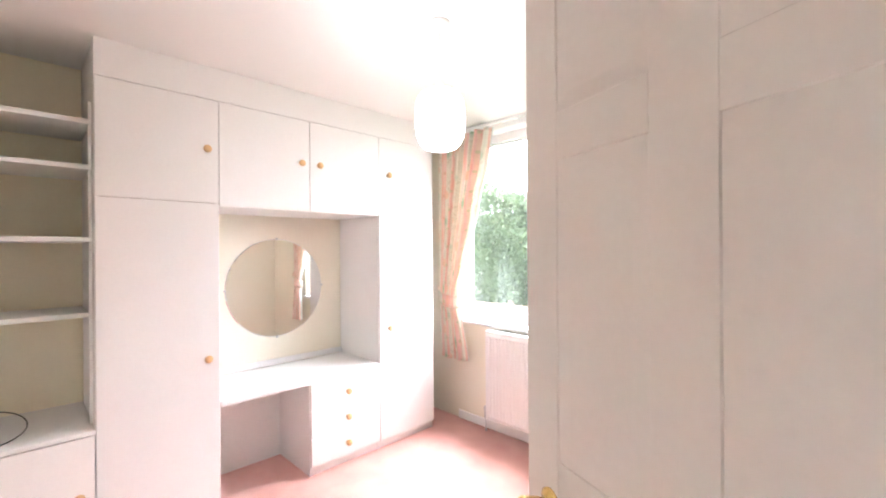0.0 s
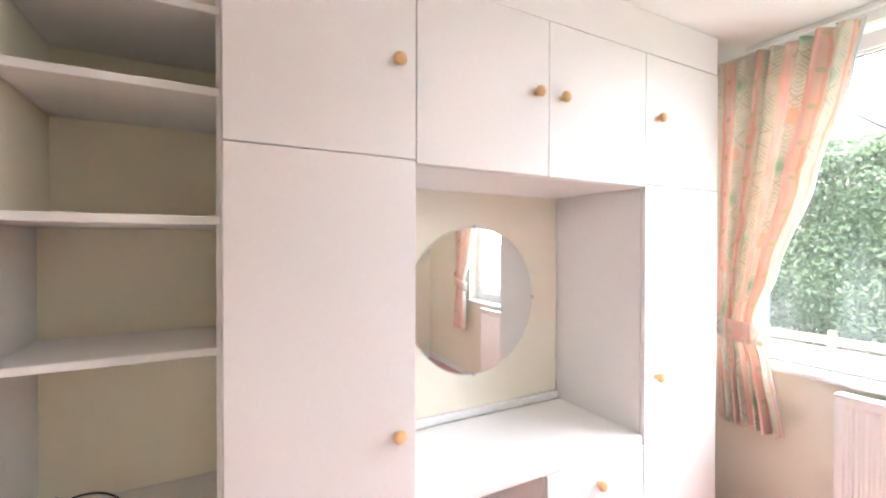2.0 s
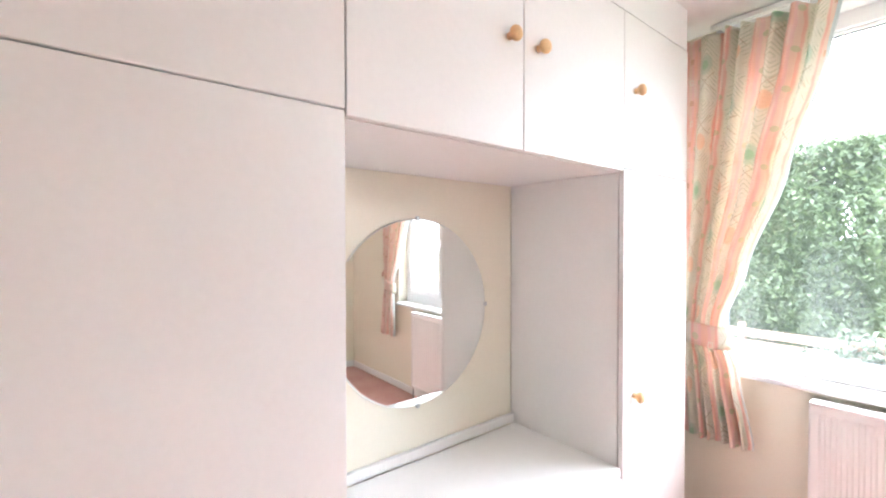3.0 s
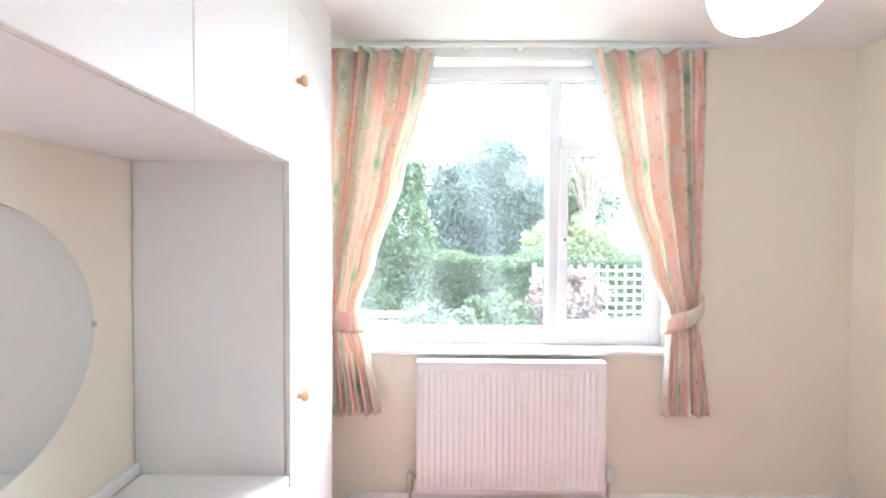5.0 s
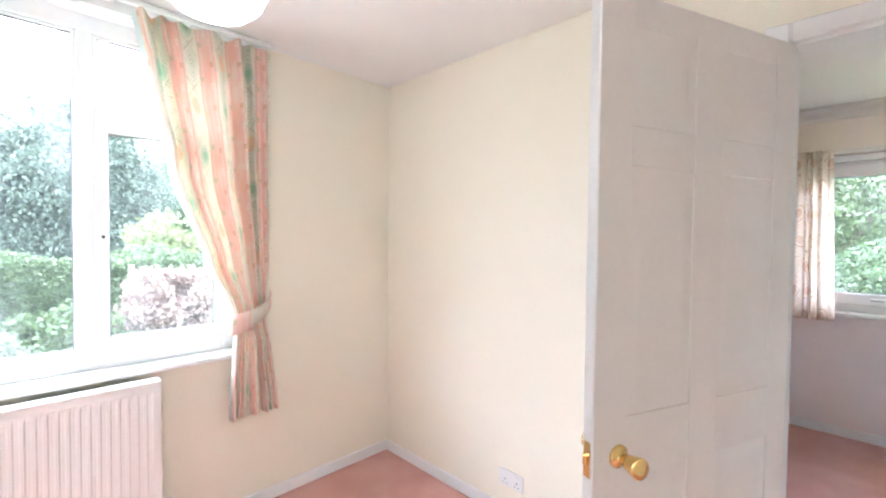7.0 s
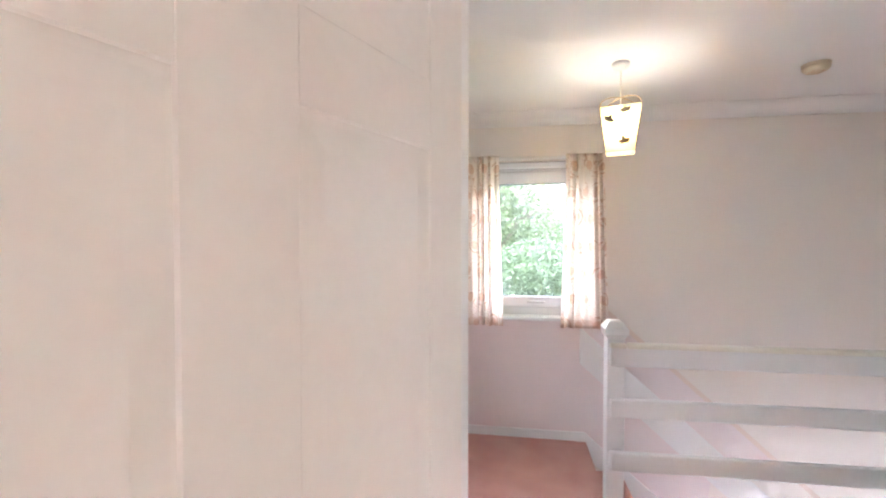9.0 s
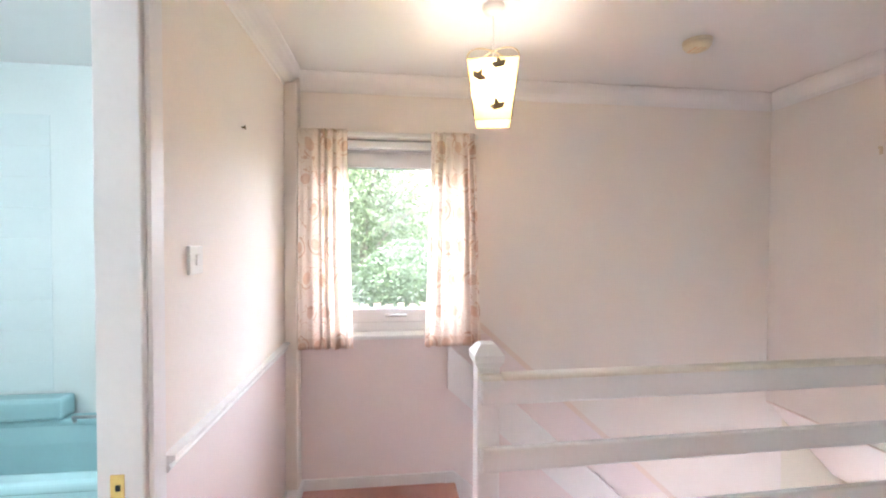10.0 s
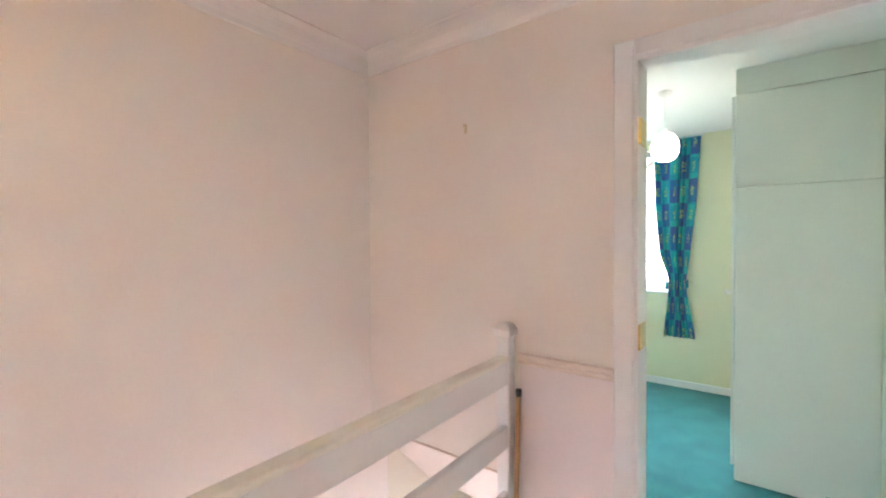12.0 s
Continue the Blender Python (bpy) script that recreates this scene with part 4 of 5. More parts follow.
# ---- radiator ----
rad = thing("radiator", "white convector panel radiator below the bedroom window", "radiator")
RX0, RX1, RZ0, RZ1, RY = -1.166, -0.210, 0.11, 0.795, 2.985
bm = bmesh.new()
cols = []
n_flute = 29
step = (RX1 - RX0 - 0.05) / n_flute
xs = [RX0 + 0.004, RX0 + 0.022]
ys = [0.0, 0.0]
for k in range(n_flute):
    x = RX0 + 0.025 + k * step
    for fx, fy in ((0.12, 0.0), (0.32, 0.006), (0.68, 0.006), (0.88, 0.0)):
        xs.append(x + fx * step)
        ys.append(fy)
xs += [RX1 - 0.022, RX1 - 0.004]
ys += [0.0, 0.0]
for x, y in zip(xs, ys):
    cols.append([bm.verts.new((x, RY + y2, z)) for z, y2 in ((RZ0, 0.012), (RZ0 + 0.03, 0.0), (RZ0 + 0.05, y), (RZ1 - 0.06, y), (RZ1 - 0.04, 0.0), (RZ1 - 0.012, 0.004))])
for a, b in zip(cols, cols[1:]):
    for k in range(5):
        bm.faces.new((a[k], b[k], b[k + 1], a[k + 1]))
part("front_panel", bm, M_RAD, rad)
part("top_grille", boxes((RX0, RX1, RY - 0.004, RY + 0.065, RZ1 - 0.014, RZ1), bevel=0.005, seg=2), M_RAD, rad)
part("side_panel", boxes((RX0, RX0 + 0.006, RY, RY + 0.064, RZ0, RZ1 - 0.014)), M_RAD, rad)
part("side_panel", boxes((RX1 - 0.006, RX1, RY, RY + 0.064, RZ0, RZ1 - 0.014)), M_RAD, rad)
part("back_panel", boxes((RX0 + 0.01, RX1 - 0.01, RY + 0.05, RY + 0.064, RZ0, RZ1 - 0.02)), M_RAD, rad)
part("bracket", boxes((RX0 + 0.15, RX0 + 0.19, RY + 0.064, 3.088, RZ0 + 0.1, RZ0 + 0.5)), M_RAD, rad)
part("bracket", boxes((RX1 - 0.19, RX1 - 0.15, RY + 0.064, 3.088, RZ0 + 0.1, RZ0 + 0.5)), M_RAD, rad)
for x, s in ((RX0, -1), (RX1, 1)):
    part("pipe", tube([(x + s * 0.035, 3.03, 0.0), (x + s * 0.035, 3.03, 0.17)], 0.0075), M_STEEL, rad, smooth=True)
    part("union", tube([(x + s * 0.05, 3.03, 0.18), (x - s * 0.002, 3.03, 0.18)], 0.012), M_STEEL, rad, smooth=True)
    if s > 0:
        part("valve_head", lathe([(0.016, 0.165), (0.024, 0.17), (0.024, 0.225), (0.02, 0.235), (0.001, 0.236)], 16, "z", (x + s * 0.035, 3.03, 0)), M_PLASTIC, rad, "white valve cap", smooth=True)
    else:
        part("valve_head", lathe([(0.012, 0.1), (0.014, 0.11), (0.014, 0.19), (0.01, 0.2), (0.001, 0.2)], 16, "z", (x + s * 0.035, 3.03, 0)), M_STEEL, rad, "dull metal lockshield valve", smooth=True)


# ---- curtains ----
def curtain_sheet(stations, folds, cloth_w, nu=140, nv=70, amp=0.035, seed=1, along="x", depth=0.0, flip=False):
    """Pleated cloth. stations: (z, left, right, fold depth); left and right run along the wall. UVs are in metres of cloth."""
    rnd = random.Random(seed)
    ph = [rnd.uniform(-0.6, 0.6) for _ in range(folds + 2)]
    bm = bmesh.new()
    uvl = bm.loops.layers.uv.new("uv")
    z_hi, z_lo = stations[0][0], stations[-1][0]
    grid, uvs = [], []
    for j in range(nv + 1):
        z = z_hi + (z_lo - z_hi) * j / nv
        for a, b in zip(stations, stations[1:]):
            if a[0] >= z >= b[0]:
                f = (a[0] - z) / (a[0] - b[0])
                f = f * f * (3 - 2 * f) * 0.5 + f * 0.5
                lft, rgt, dp = (a[k] + (b[k] - a[k]) * f for k in (1, 2, 3))
                break
        row, ruv = [], []
        for i in range(nu + 1):
            u = i / nu
            w = u * folds + 0.35 * math.sin(u * 5.3 + seed) + 0.22 * math.sin(u * 11.0 + seed * 2.3) + ph[int(u * folds)] * 0.12 * math.sin(math.pi * ((u * folds) % 1))
            y = dp * math.cos(2 * math.pi * w) * (0.75 + 0.5 * math.sin(w * 1.7 + seed)) + 0.006 * noise.noise((u * 9, z * 3, seed))
            s = lft + (rgt - lft) * (u + 0.012 * math.sin(2 * math.pi * w + 1.0) * min(1, dp / 0.02))
            row.append(bm.verts.new((s, depth + y, z) if along == "x" else (depth + y, s, z)))
            ruv.append(((1 - u if flip else u) * cloth_w, z))
        grid.append(row)
        uvs.append(ruv)
    for j in range(nv):
        for i in range(nu):
            f = bm.faces.new((grid[j][i], grid[j][i + 1], grid[j + 1][i + 1], grid[j + 1][i]))
            for lp, (jj, ii) in zip(f.loops, ((j, i), (j, i + 1), (j + 1, i + 1), (j + 1, i))):
                lp[uvl].uv = uvs[jj][ii]
    return bm


def cloth_part(name, bm, material, parent, label=""):
    ob = part(name, bm, material, parent, label, smooth=True)
    s = ob.modifiers.new("cloth", "SOLIDIFY")
    s.thickness = 0.003
    return ob


def tie_band(x0, x1, z0, z1, y, wide, tail):
    """A curved tie-back round the gathered cloth, with its end going up to a wall hook."""
    bm = bmesh.new()
    uvl = bm.loops.layers.uv.new("uv")
    rows = []
    n = 28
    for i in range(n + 1):
        a = math.pi * i / n
        cx, rx = (x0 + x1) / 2, (x1 - x0) / 2 + 0.01
        x = cx - rx * math.cos(a)
        f = i / n
        z = z0 + (z1 - z0) * f - 0.025 * math.sin(a)
        yy = y - 0.075 * math.sin(a)
        w = wide * (1 - 0.6 * f * f if z1 > z0 else 1)
        rows.append([bm.verts.new((x, yy, z + w * (k / 3 - 0.5))) for k in range(4)])
    for i, (a, b) in enumerate(zip(rows, rows[1:])):
        for k in range(3):
            f = bm.faces.new((a[k], b[k], b[k + 1], a[k + 1]))
            for lp, (di, dk) in zip(f.loops, ((0, 0), (1, 0), (1, 1), (0, 1))):
                lp[uvl].uv = ((i + di) * 0.012 + tail, (k + dk) * 0.025)
    return bm


lc = thing("curtain", "peach and cream patterned curtain tied back beside the bedroom window", "curtain", "bedroom curtains")
cloth_part("cloth", curtain_sheet([(2.345, -1.66, -1.085, 0.036), (2.15, -1.66, -1.12, 0.044), (1.7, -1.66, -1.24, 0.044), (1.3, -1.66, -1.375, 0.03), (1.06, -1.66, -1.455, 0.018), (1.0, -1.66, -1.46, 0.018), (0.85, -1.66, -1.405, 0.024), (0.525, -1.65, -1.345, 0.030)], 8, 0.92, seed=3, depth=2.985, flip=True), M_PEACH, lc)
cloth_part("tie_back", tie_band(-1.67, -1.44, 1.07, 0.99, 3.0, 0.10, 0.2), M_PEACH, lc)
rc = thing("curtain", "peach and cream patterned curtain tied back beside the side casement", "curtain", "bedroom curtains")
cloth_part("cloth", curtain_sheet([(2.345, -0.305, 0.270, 0.036), (2.15, -0.265, 0.272, 0.044), (1.7, -0.175, 0.268, 0.044), (1.3, -0.03, 0.262, 0.03), (1.06, 0.085, 0.245, 0.018), (1.0, 0.098, 0.24, 0.018), (0.85, 0.085, 0.275, 0.02), (0.53, 0.068, 0.315, 0.022)], 7, 0.88, seed=7, depth=2.985), M_PEACH, rc)
cloth_part("tie_back", tie_band(0.075, 0.262, 0.98, 1.13, 3.0, 0.10, 0.7), M_PEACH, rc)
track = thing("curtain_track", "slim white plastic curtain track above the window", "curtain track")
part("rail", boxes((-1.53, 0.30, 3.005, 3.025, 2.372, 2.396), bevel=0.004), M_PLASTIC, track)
for k in range(7):
    part("bracket", boxes((-1.5 + k * 0.28, -1.475 + k * 0.28, 3.02, 3.074, 2.378, 2.392)), M_PLASTIC, track)
part("hook", tube([(0.262, 3.088, 1.135), (0.262, 3.04, 1.135), (0.262, 3.035, 1.15)], 0.004), M_BRASS, rc)

for y0, y1, yb0, yb1, sd in ((1.022, 1.288, 0.992, 1.296, 11), (0.282, 0.545, 0.246, 0.580, 13)):
    c = thing("curtain", "short cream curtain with fawn disc print at the landing window", "curtain", "landing curtains")
    cloth_part("cloth", curtain_sheet([(2.085, y0, y1, 0.012), (1.95, y0, y1, 0.014), (1.4, (y0 + yb0) / 2, (y1 + yb1) / 2, 0.017), (0.845, yb0, yb1, 0.020)], 5, 0.45, 110, 50, seed=sd, along="y", depth=3.525), M_FAWN, c)
t2 = thing("curtain_track", "slim white curtain track above the landing window", "curtain track")
part("rail", boxes((3.545, 3.565, 0.27, 1.30, 2.055, 2.08), (3.565, 3.60, 0.30, 0.32, 2.06, 2.075), (3.565, 3.60, 1.2, 1.22, 2.06, 2.075), bevel=0.003), M_PLASTIC, t2)

tc = thing("curtain", "navy and turquoise patchwork curtain tied back in the far bedroom", "curtain")
cloth_part("cloth", curtain_sheet([(2.36, 2.38, 2.77, 0.02), (1.8, 2.41, 2.76, 0.03), (1.3, 2.46, 2.72, 0.03), (1.04, 2.49, 2.64, 0.018), (0.96, 2.49, 2.64, 0.018), (0.50, 2.42, 2.68, 0.035)], 6, 0.62, 100, 60, seed=4, depth=-4.60), M_TEALPRINT, tc)
cloth_part("tie_back", tie_band(2.48, 2.65, 1.02, 0.99, -4.56, 0.07, 0.1), M_TEALPRINT, tc)
part("hook", tube([(2.46, -4.698, 1.02), (2.46, -4.6, 1.02)], 0.004), M_BRASS, tc)
part("rail", boxes((2.36, 4.1, -4.63, -4.61, 2.36, 2.38), (2.4, 2.42, -4.70, -4.63, 2.36, 2.38)), M_PLASTIC, tc)


# ---- lamps ----
def pendant(label, at, drop, profile, material, group=""):
    p = thing("pendant_lamp", label, "ceiling lamp", group, at=(0, 0, 0))
    x, y = at
    part("ceiling_rose", lathe([(0.045, CEIL - 0.001), (0.045, CEIL - 0.012), (0.036, CEIL - 0.028), (0.012, CEIL - 0.034), (0.006, CEIL - 0.04)], 28, "z", (x, y, 0)), M_PLASTIC, p, smooth=True)
    part("flex", tube([(x, y, CEIL - 0.03), (x, y, drop + 0.03)], 0.003), M_PLASTIC, p)
    part("lampholder", lathe([(0.012, drop + 0.03), (0.018, drop + 0.02), (0.019, drop - 0.03), (0.013, drop - 0.035)], 20, "z", (x, y, 0)), M_PLASTIC, p, smooth=True)
    part("shade", lathe([(r, drop + h) for r, h in profile], 40, "z", (x, y, 0)), material, p, "lit opal shade", smooth=True)
    return p


barrel = [(0.030, 0.0), (0.055, -0.003), (0.080, -0.016), (0.097, -0.04), (0.105, -0.08), (0.107, -0.12), (0.106, -0.16), (0.101, -0.195), (0.088, -0.228), (0.066, -0.248), (0.045, -0.255), (0.02, -0.257)]
pendant("white opal barrel-shaped pendant lamp hanging in the bedroom", (-0.375, 1.735), 2.105, barrel, M_SHADE)
globe = [(0.03, 0.0), (0.055, -0.012), (0.077, -0.045), (0.085, -0.085), (0.083, -0.13), (0.062, -0.17), (0.035, -0.185), (0.01, -0.188)]
pendant("round opal pendant lamp in the far bedroom", (2.43, -3.25), 2.125, globe, M_GLOBE)

lan = thing("lantern_pendant", "square amber paper lantern with bronze leaves, lit, above the stairhead", "ceiling lamp")
LX, LYC = 2.755, 0.365
part("ceiling_rose", lathe([(0.045, CEIL - 0.001), (0.045, CEIL - 0.014), (0.034, CEIL - 0.03), (0.006, CEIL - 0.04)], 28, "z", (LX, LYC, 0)), M_PLASTIC, lan, smooth=True)
part("flex", tube([(LX, LYC, CEIL - 0.03), (LX, LYC, 2.14)], 0.0035), M_PLASTIC, lan)
ZT2, ZB2, WT, WB = 2.155, 1.932, 0.098, 0.068
spin = Matrix.Rotation(radians(-14), 4, "Z")


def lan_at(x, y, z):
    v = spin @ Vector((x, y, 0))
    return (LX + v.x, LYC + v.y, z)


bm = bmesh.new()
top = [bm.verts.new(lan_at(sx * WT, sy * WT, ZT2)) for sx, sy in ((-1, -1), (1, -1), (1, 1), (-1, 1))]
bot = [bm.verts.new(lan_at(sx * WB, sy * WB, ZB2)) for sx, sy in ((-1, -1), (1, -1), (1, 1), (-1, 1))]
for k in range(4):
    bm.faces.new((top[k], top[(k + 1) % 4], bot[(k + 1) % 4], bot[k]))
bm.faces.new(bot)
bmesh.ops.recalc_face_normals(bm, faces=bm.faces)
part("shade", bm, M_LANTERN, lan, "glowing amber paper shade")
part("bulb", lathe([(0.012, 2.14), (0.015, 2.12), (0.03, 2.08), (0.032, 2.055), (0.02, 2.03), (0.002, 2.022)], 20, "z", (LX, LYC, 0)), M_BULB, lan, "lit bulb", smooth=True)
for k in range(4):
    sx, sy = ((-1, -1), (1, -1), (1, 1), (-1, 1))[k]
    nx, ny = ((-1, -1), (1, -1), (1, 1), (-1, 1))[(k + 1) % 4]
    part("wire", tube([lan_at(sx * (WT + .001), sy * (WT + .001), ZT2), lan_at(sx * (WB + .001), sy * (WB + .001), ZB2)], 0.0022, 6), M_WIRE, lan)
    part("wire", tube([lan_at(sx * WT, sy * WT, ZT2), lan_at(nx * WT, ny * WT, ZT2)], 0.0022, 6), M_WIRE, lan)
    part("wire", tube([lan_at(sx * WB, sy * WB, ZB2), lan_at(nx * WB, ny * WB, ZB2)], 0.0022, 6), M_WIRE, lan)
    arc = [lan_at(sx * WT * math.cos(q), sy * WT * math.cos(q), ZT2 + 0.065 * math.sin(q)) for q in [math.pi / 2 * j / 10 for j in range(11)]]
    part("arch_wire", tube(arc, 0.0025, 6), M_WIRE, lan, smooth=True)
    # leaves and a stem on each side
    ex, ey = (sx + nx) / 2, (sy + ny) / 2
    tx, ty = (nx - sx) / 2, (ny - sy) / 2
    for s, f in ((0.25, 0.12), (-0.6, 0.30), (0.25, 0.80)):
        w = WT + (WB - WT) * f + 0.003
        z = ZT2 + (ZB2 - ZT2) * f
        leaf = bmesh.new()
        ring = []
        lobes = ((90, 1.0), (72, 0.64), (55, 0.38), (35, 0.7), (15, 0.9), (-5, 0.64), (-30, 0.55), (-70, 0.28), (-110, 0.28), (-150, 0.55), (185, 0.64), (165, 0.9), (145, 0.7), (125, 0.38), (108, 0.64))
        for deg, k2 in lobes:
            a, r = math.radians(deg + s * 50), 0.034 * k2
            q = s * w + r * math.cos(a)
            ring.append(leaf.verts.new(lan_at(ex * w + tx * q, ey * w + ty * q, z + r * math.sin(a))))
        leaf.faces.new(ring)
        ext = bmesh.ops.extrude_face_region(leaf, geom=leaf.faces[:])
        out = spin @ Vector((ex, ey, 0))
        for v in ext["geom"]:
            if isinstance(v, bmesh.types.BMVert):
                v.co += out * 0.002
        part("leaf", leaf, M_LEAFTIN, lan, "dark bronze leaf")
    stem = []
    for j in range(9):
        f = 0.30 + 0.5 * j / 8
        w = WT + (WB - WT) * f + 0.003
        q = (-0.45 + 0.25 * math.sin(j * 0.5) + 0.09 * j) * w
        stem.append(lan_at(ex * w + tx * q, ey * w + ty * q, ZT2 + (ZB2 - ZT2) * f))
    part("stem", tube(stem, 0.0014, 5), M_LEAFTIN, lan)

alarm = thing("smoke_alarm", "round aged-white smoke alarm on the landing ceiling", "smoke alarm")
part("base", lathe([(0.062, CEIL - 0.001), (0.062, CEIL - 0.012), (0.058, CEIL - 0.014)], 32, "z", (2.93, -0.65, 0)), M_AGED, alarm, smooth=False)
part("cover", lathe([(0.060, CEIL - 0.014), (0.060, CEIL - 0.026), (0.048, CEIL - 0.040), (0.02, CEIL - 0.043), (0.001, CEIL - 0.043)], 32, "z", (2.93, -0.65, 0)), M_AGED, alarm, smooth=True)
for k in range(3):
    part("vent_slot", boxes((2.90, 2.96, -0.672 + k * 0.022, -0.666 + k * 0.022, CEIL - 0.0445, CEIL - 0.042)), M_PINE, alarm)

# ---- switch, socket, nails ----
sw = thing("light_switch", "white single light switch on the landing wall", "light switch")
part("plate", boxes((2.385, 2.470, 1.349, 1.360, 1.358, 1.444), bevel=0.003, seg=2), M_PLASTIC, sw)
part("rocker", boxes((2.418, 2.438, 1.343, 1.350, 1.385, 1.418), bevel=0.002), M_PLASTIC, sw)
so = thing("wall_socket", "white double wall socket above the bedroom skirting", "socket")
part("plate", boxes((1.090, 1.100, 2.00, 2.146, 0.165, 0.251), bevel=0.003, seg=2), M_PLASTIC, so)
for y in (2.035, 2.105):
    part("rocker", boxes((1.086, 1.091, y - 0.008, y + 0.008, 0.222, 0.240)), M_PLASTIC, so)
    part("pin_hole", boxes((1.0885, 1.091, y - 0.003, y + 0.003, 0.200, 0.208), (1.0885, 1.091, y - 0.014, y - 0.008, 0.184, 0.188), (1.0885, 1.091, y + 0.008, y + 0.014, 0.184, 0.188)), M_GASKET, so)
nl = thing("picture_nail", "small dark picture nail in the landing wall", "nail")
part("nail", lathe([(0.004, 1.361), (0.004, 1.350), (0.008, 1.349), (0.008, 1.346), (0.001, 1.3455)], 10, "y", (2.85, 0, 1.908)), M_LEAFTIN, nl)
nl = thing("picture_hook", "small brass picture hook in the stair end wall", "picture hook")
part("plate", boxes((2.955, 2.968, -1.690, -1.686, 1.905, 1.945)), M_AGED, nl)
part("nail", lathe([(0.004, -1.688), (0.004, -1.678), (0.008, -1.677), (0.001, -1.676)], 10, "y", (2.961, 0, 1.94)), M_AGED, nl)

# ---- landing balustrade ----
bal = thing("balustrade", "white painted landing balustrade with three flat rails and two newel posts", "balustrade")
for x0, x1, y0, y1, over, ztop in ((2.690, 2.780, 0.346, 0.436, 0.015, 0.965), (2.714, 2.774, -1.689, -1.632, 0.012, 1.015)):
    nw = part("newel_post", boxes((x0, x1, y0, y1, -0.001, ztop + 0.02), bevel=0.007, seg=2), M_GLOSS, bal)
    cap = bmesh.new()
    rings = []
    low = ztop < 1
    for h, z in ((0.0, ztop), (over * 0.9, ztop + (0.023 if low else 0.010)), (over, ztop + (0.050 if low else 0.035)), (-0.006, ztop + (0.080 if low else 0.055)), (-0.018, ztop + (0.090 if low else 0.060))):
        wall_side = y0 if y0 < -1 else y0 - h
        rings.append([cap.verts.new(p + (z,)) for p in ((x0 - h, wall_side), (x1 + h, wall_side), (x1 + h, y1 + h), (x0 - h, y1 + h))])
    for a, b in zip(rings, rings[1:]):
        for k in range(4):
            cap.faces.new((a[k], a[(k + 1) % 4], b[(k + 1) % 4], b[k]))
    cap.faces.new(rings[0][::-1])
    cap.faces.new(rings[-1])
    part("cap", cap, M_GLOSS, nw, "faceted newel cap")


def slant_rail(x0, x1, y1, z0, z1):
    """A rail with rounded edges that closes in on the far newel."""
    b = prism([(x0, y1), (x1, y1), (x1 + 0.054, -1.630), (x0 + 0.054, -1.630)], "z", z0, z1)
    bmesh.ops.bevel(b, geom=b.edges[:], offset=0.010, segments=3, affect="EDGES", profile=0.5)
    return b


for z0, z1 in ((0.825, 0.925), (0.562, 0.660), (0.285, 0.385)):
    part("rail", slant_rail(2.660, 2.689, 0.425, z0, z1), M_GLOSS, bal)
part("handrail", slant_rail(2.650, 2.705, 0.343, 0.922, 0.947), M_IVORY, bal, "rounded top rail, ivory")
structure("trim_landing_edge", boxes((2.765, 2.79, -1.69, 0.345, -0.24, 0.02), bevel=0.006, seg=2), M_GLOSS, "white nosing along the landing edge", "trim")

# sloping handrail board on the stair wall
hr = thing("stair_handrail", "white painted flat handrail board sloping down the stair wall", "handrail")
part("board", prism([(0.44, 0.845), (0.44, 0.585), (-1.6, 0.585 - SLOPE * 2.04), (-1.6, 0.845 - SLOPE * 2.04)], "x", 3.545, 3.575), M_GLOSS, hr)
for y in (0.25, -0.6, -1.4):
    part("bracket", boxes((3.575, 3.597, y - 0.02, y + 0.02, 0.66 + SLOPE * (y - 0.43) + 0.02, 0.66 + SLOPE * (y - 0.43) + 0.06)), M_GLOSS, hr)

part("handrail", boxes((2.650, 2.6885, 0.346, 0.428, 0.922, 0.947), bevel=0.010, seg=3), M_IVORY, bal, "rounded top rail, ivory")

stick = thing("wooden_pole", "thin wooden loft pole with a black tip leaning beside the newel", "pole")
part("shaft", tube([(2.675, -1.60, 0.0), (2.688, -1.668, 0.775)], 0.011, 12), M_STICK, stick, smooth=True)
part("tip", tube([(2.688, -1.668, 0.775), (2.6885, -1.670, 0.803)], 0.0125, 12), M_BLACK, stick, "black rubber tip", smooth=True)

# ---- bathroom seen through its doorway ----
bath = thing("bathtub", "aqua blue bathtub with a moulded rim along the bathroom end wall", "bathtub")
BXa, BXb, BYa, BYb = 2.86, 3.585, 1.47, 3.07
part("apron", boxes((BXa + 0.02, BXa + 0.04, BYa, BYb, 0.0, 0.47)), M_AQUA, bath)
part("rim", boxes((BXa, BXa + 0.09, BYa, BYb, 0.47, 0.52), (BXb - 0.09, BXb, BYa, BYb, 0.47, 0.52), (BXa + 0.09, BXb - 0.09, BYa, BYa + 0.1, 0.47, 0.52), (BXa + 0.09, BXb - 0.09, BYb - 0.1, BYb, 0.47, 0.52), bevel=0.018, seg=3), M_AQUA, bath)
bm = bmesh.new()
rr = []
for ins, z in ((0.085, 0.5), (0.11, 0.4), (0.14, 0.2), (0.2, 0.12)):
    rr.append([bm.verts.new(p) for p in ((BXa + ins, BYa + ins, z), (BXb - ins, BYa + ins, z), (BXb - ins, BYb - ins, z), (BXa + ins, BYb - ins, z))])
for a, b in zip(rr, rr[1:]):
    for k in range(4):
        bm.faces.new((a[k], a[(k + 1) % 4], b[(k + 1) % 4], b[k]))
bm.faces.new(rr[-1])
part("basin", bm, M_AQUA, bath)
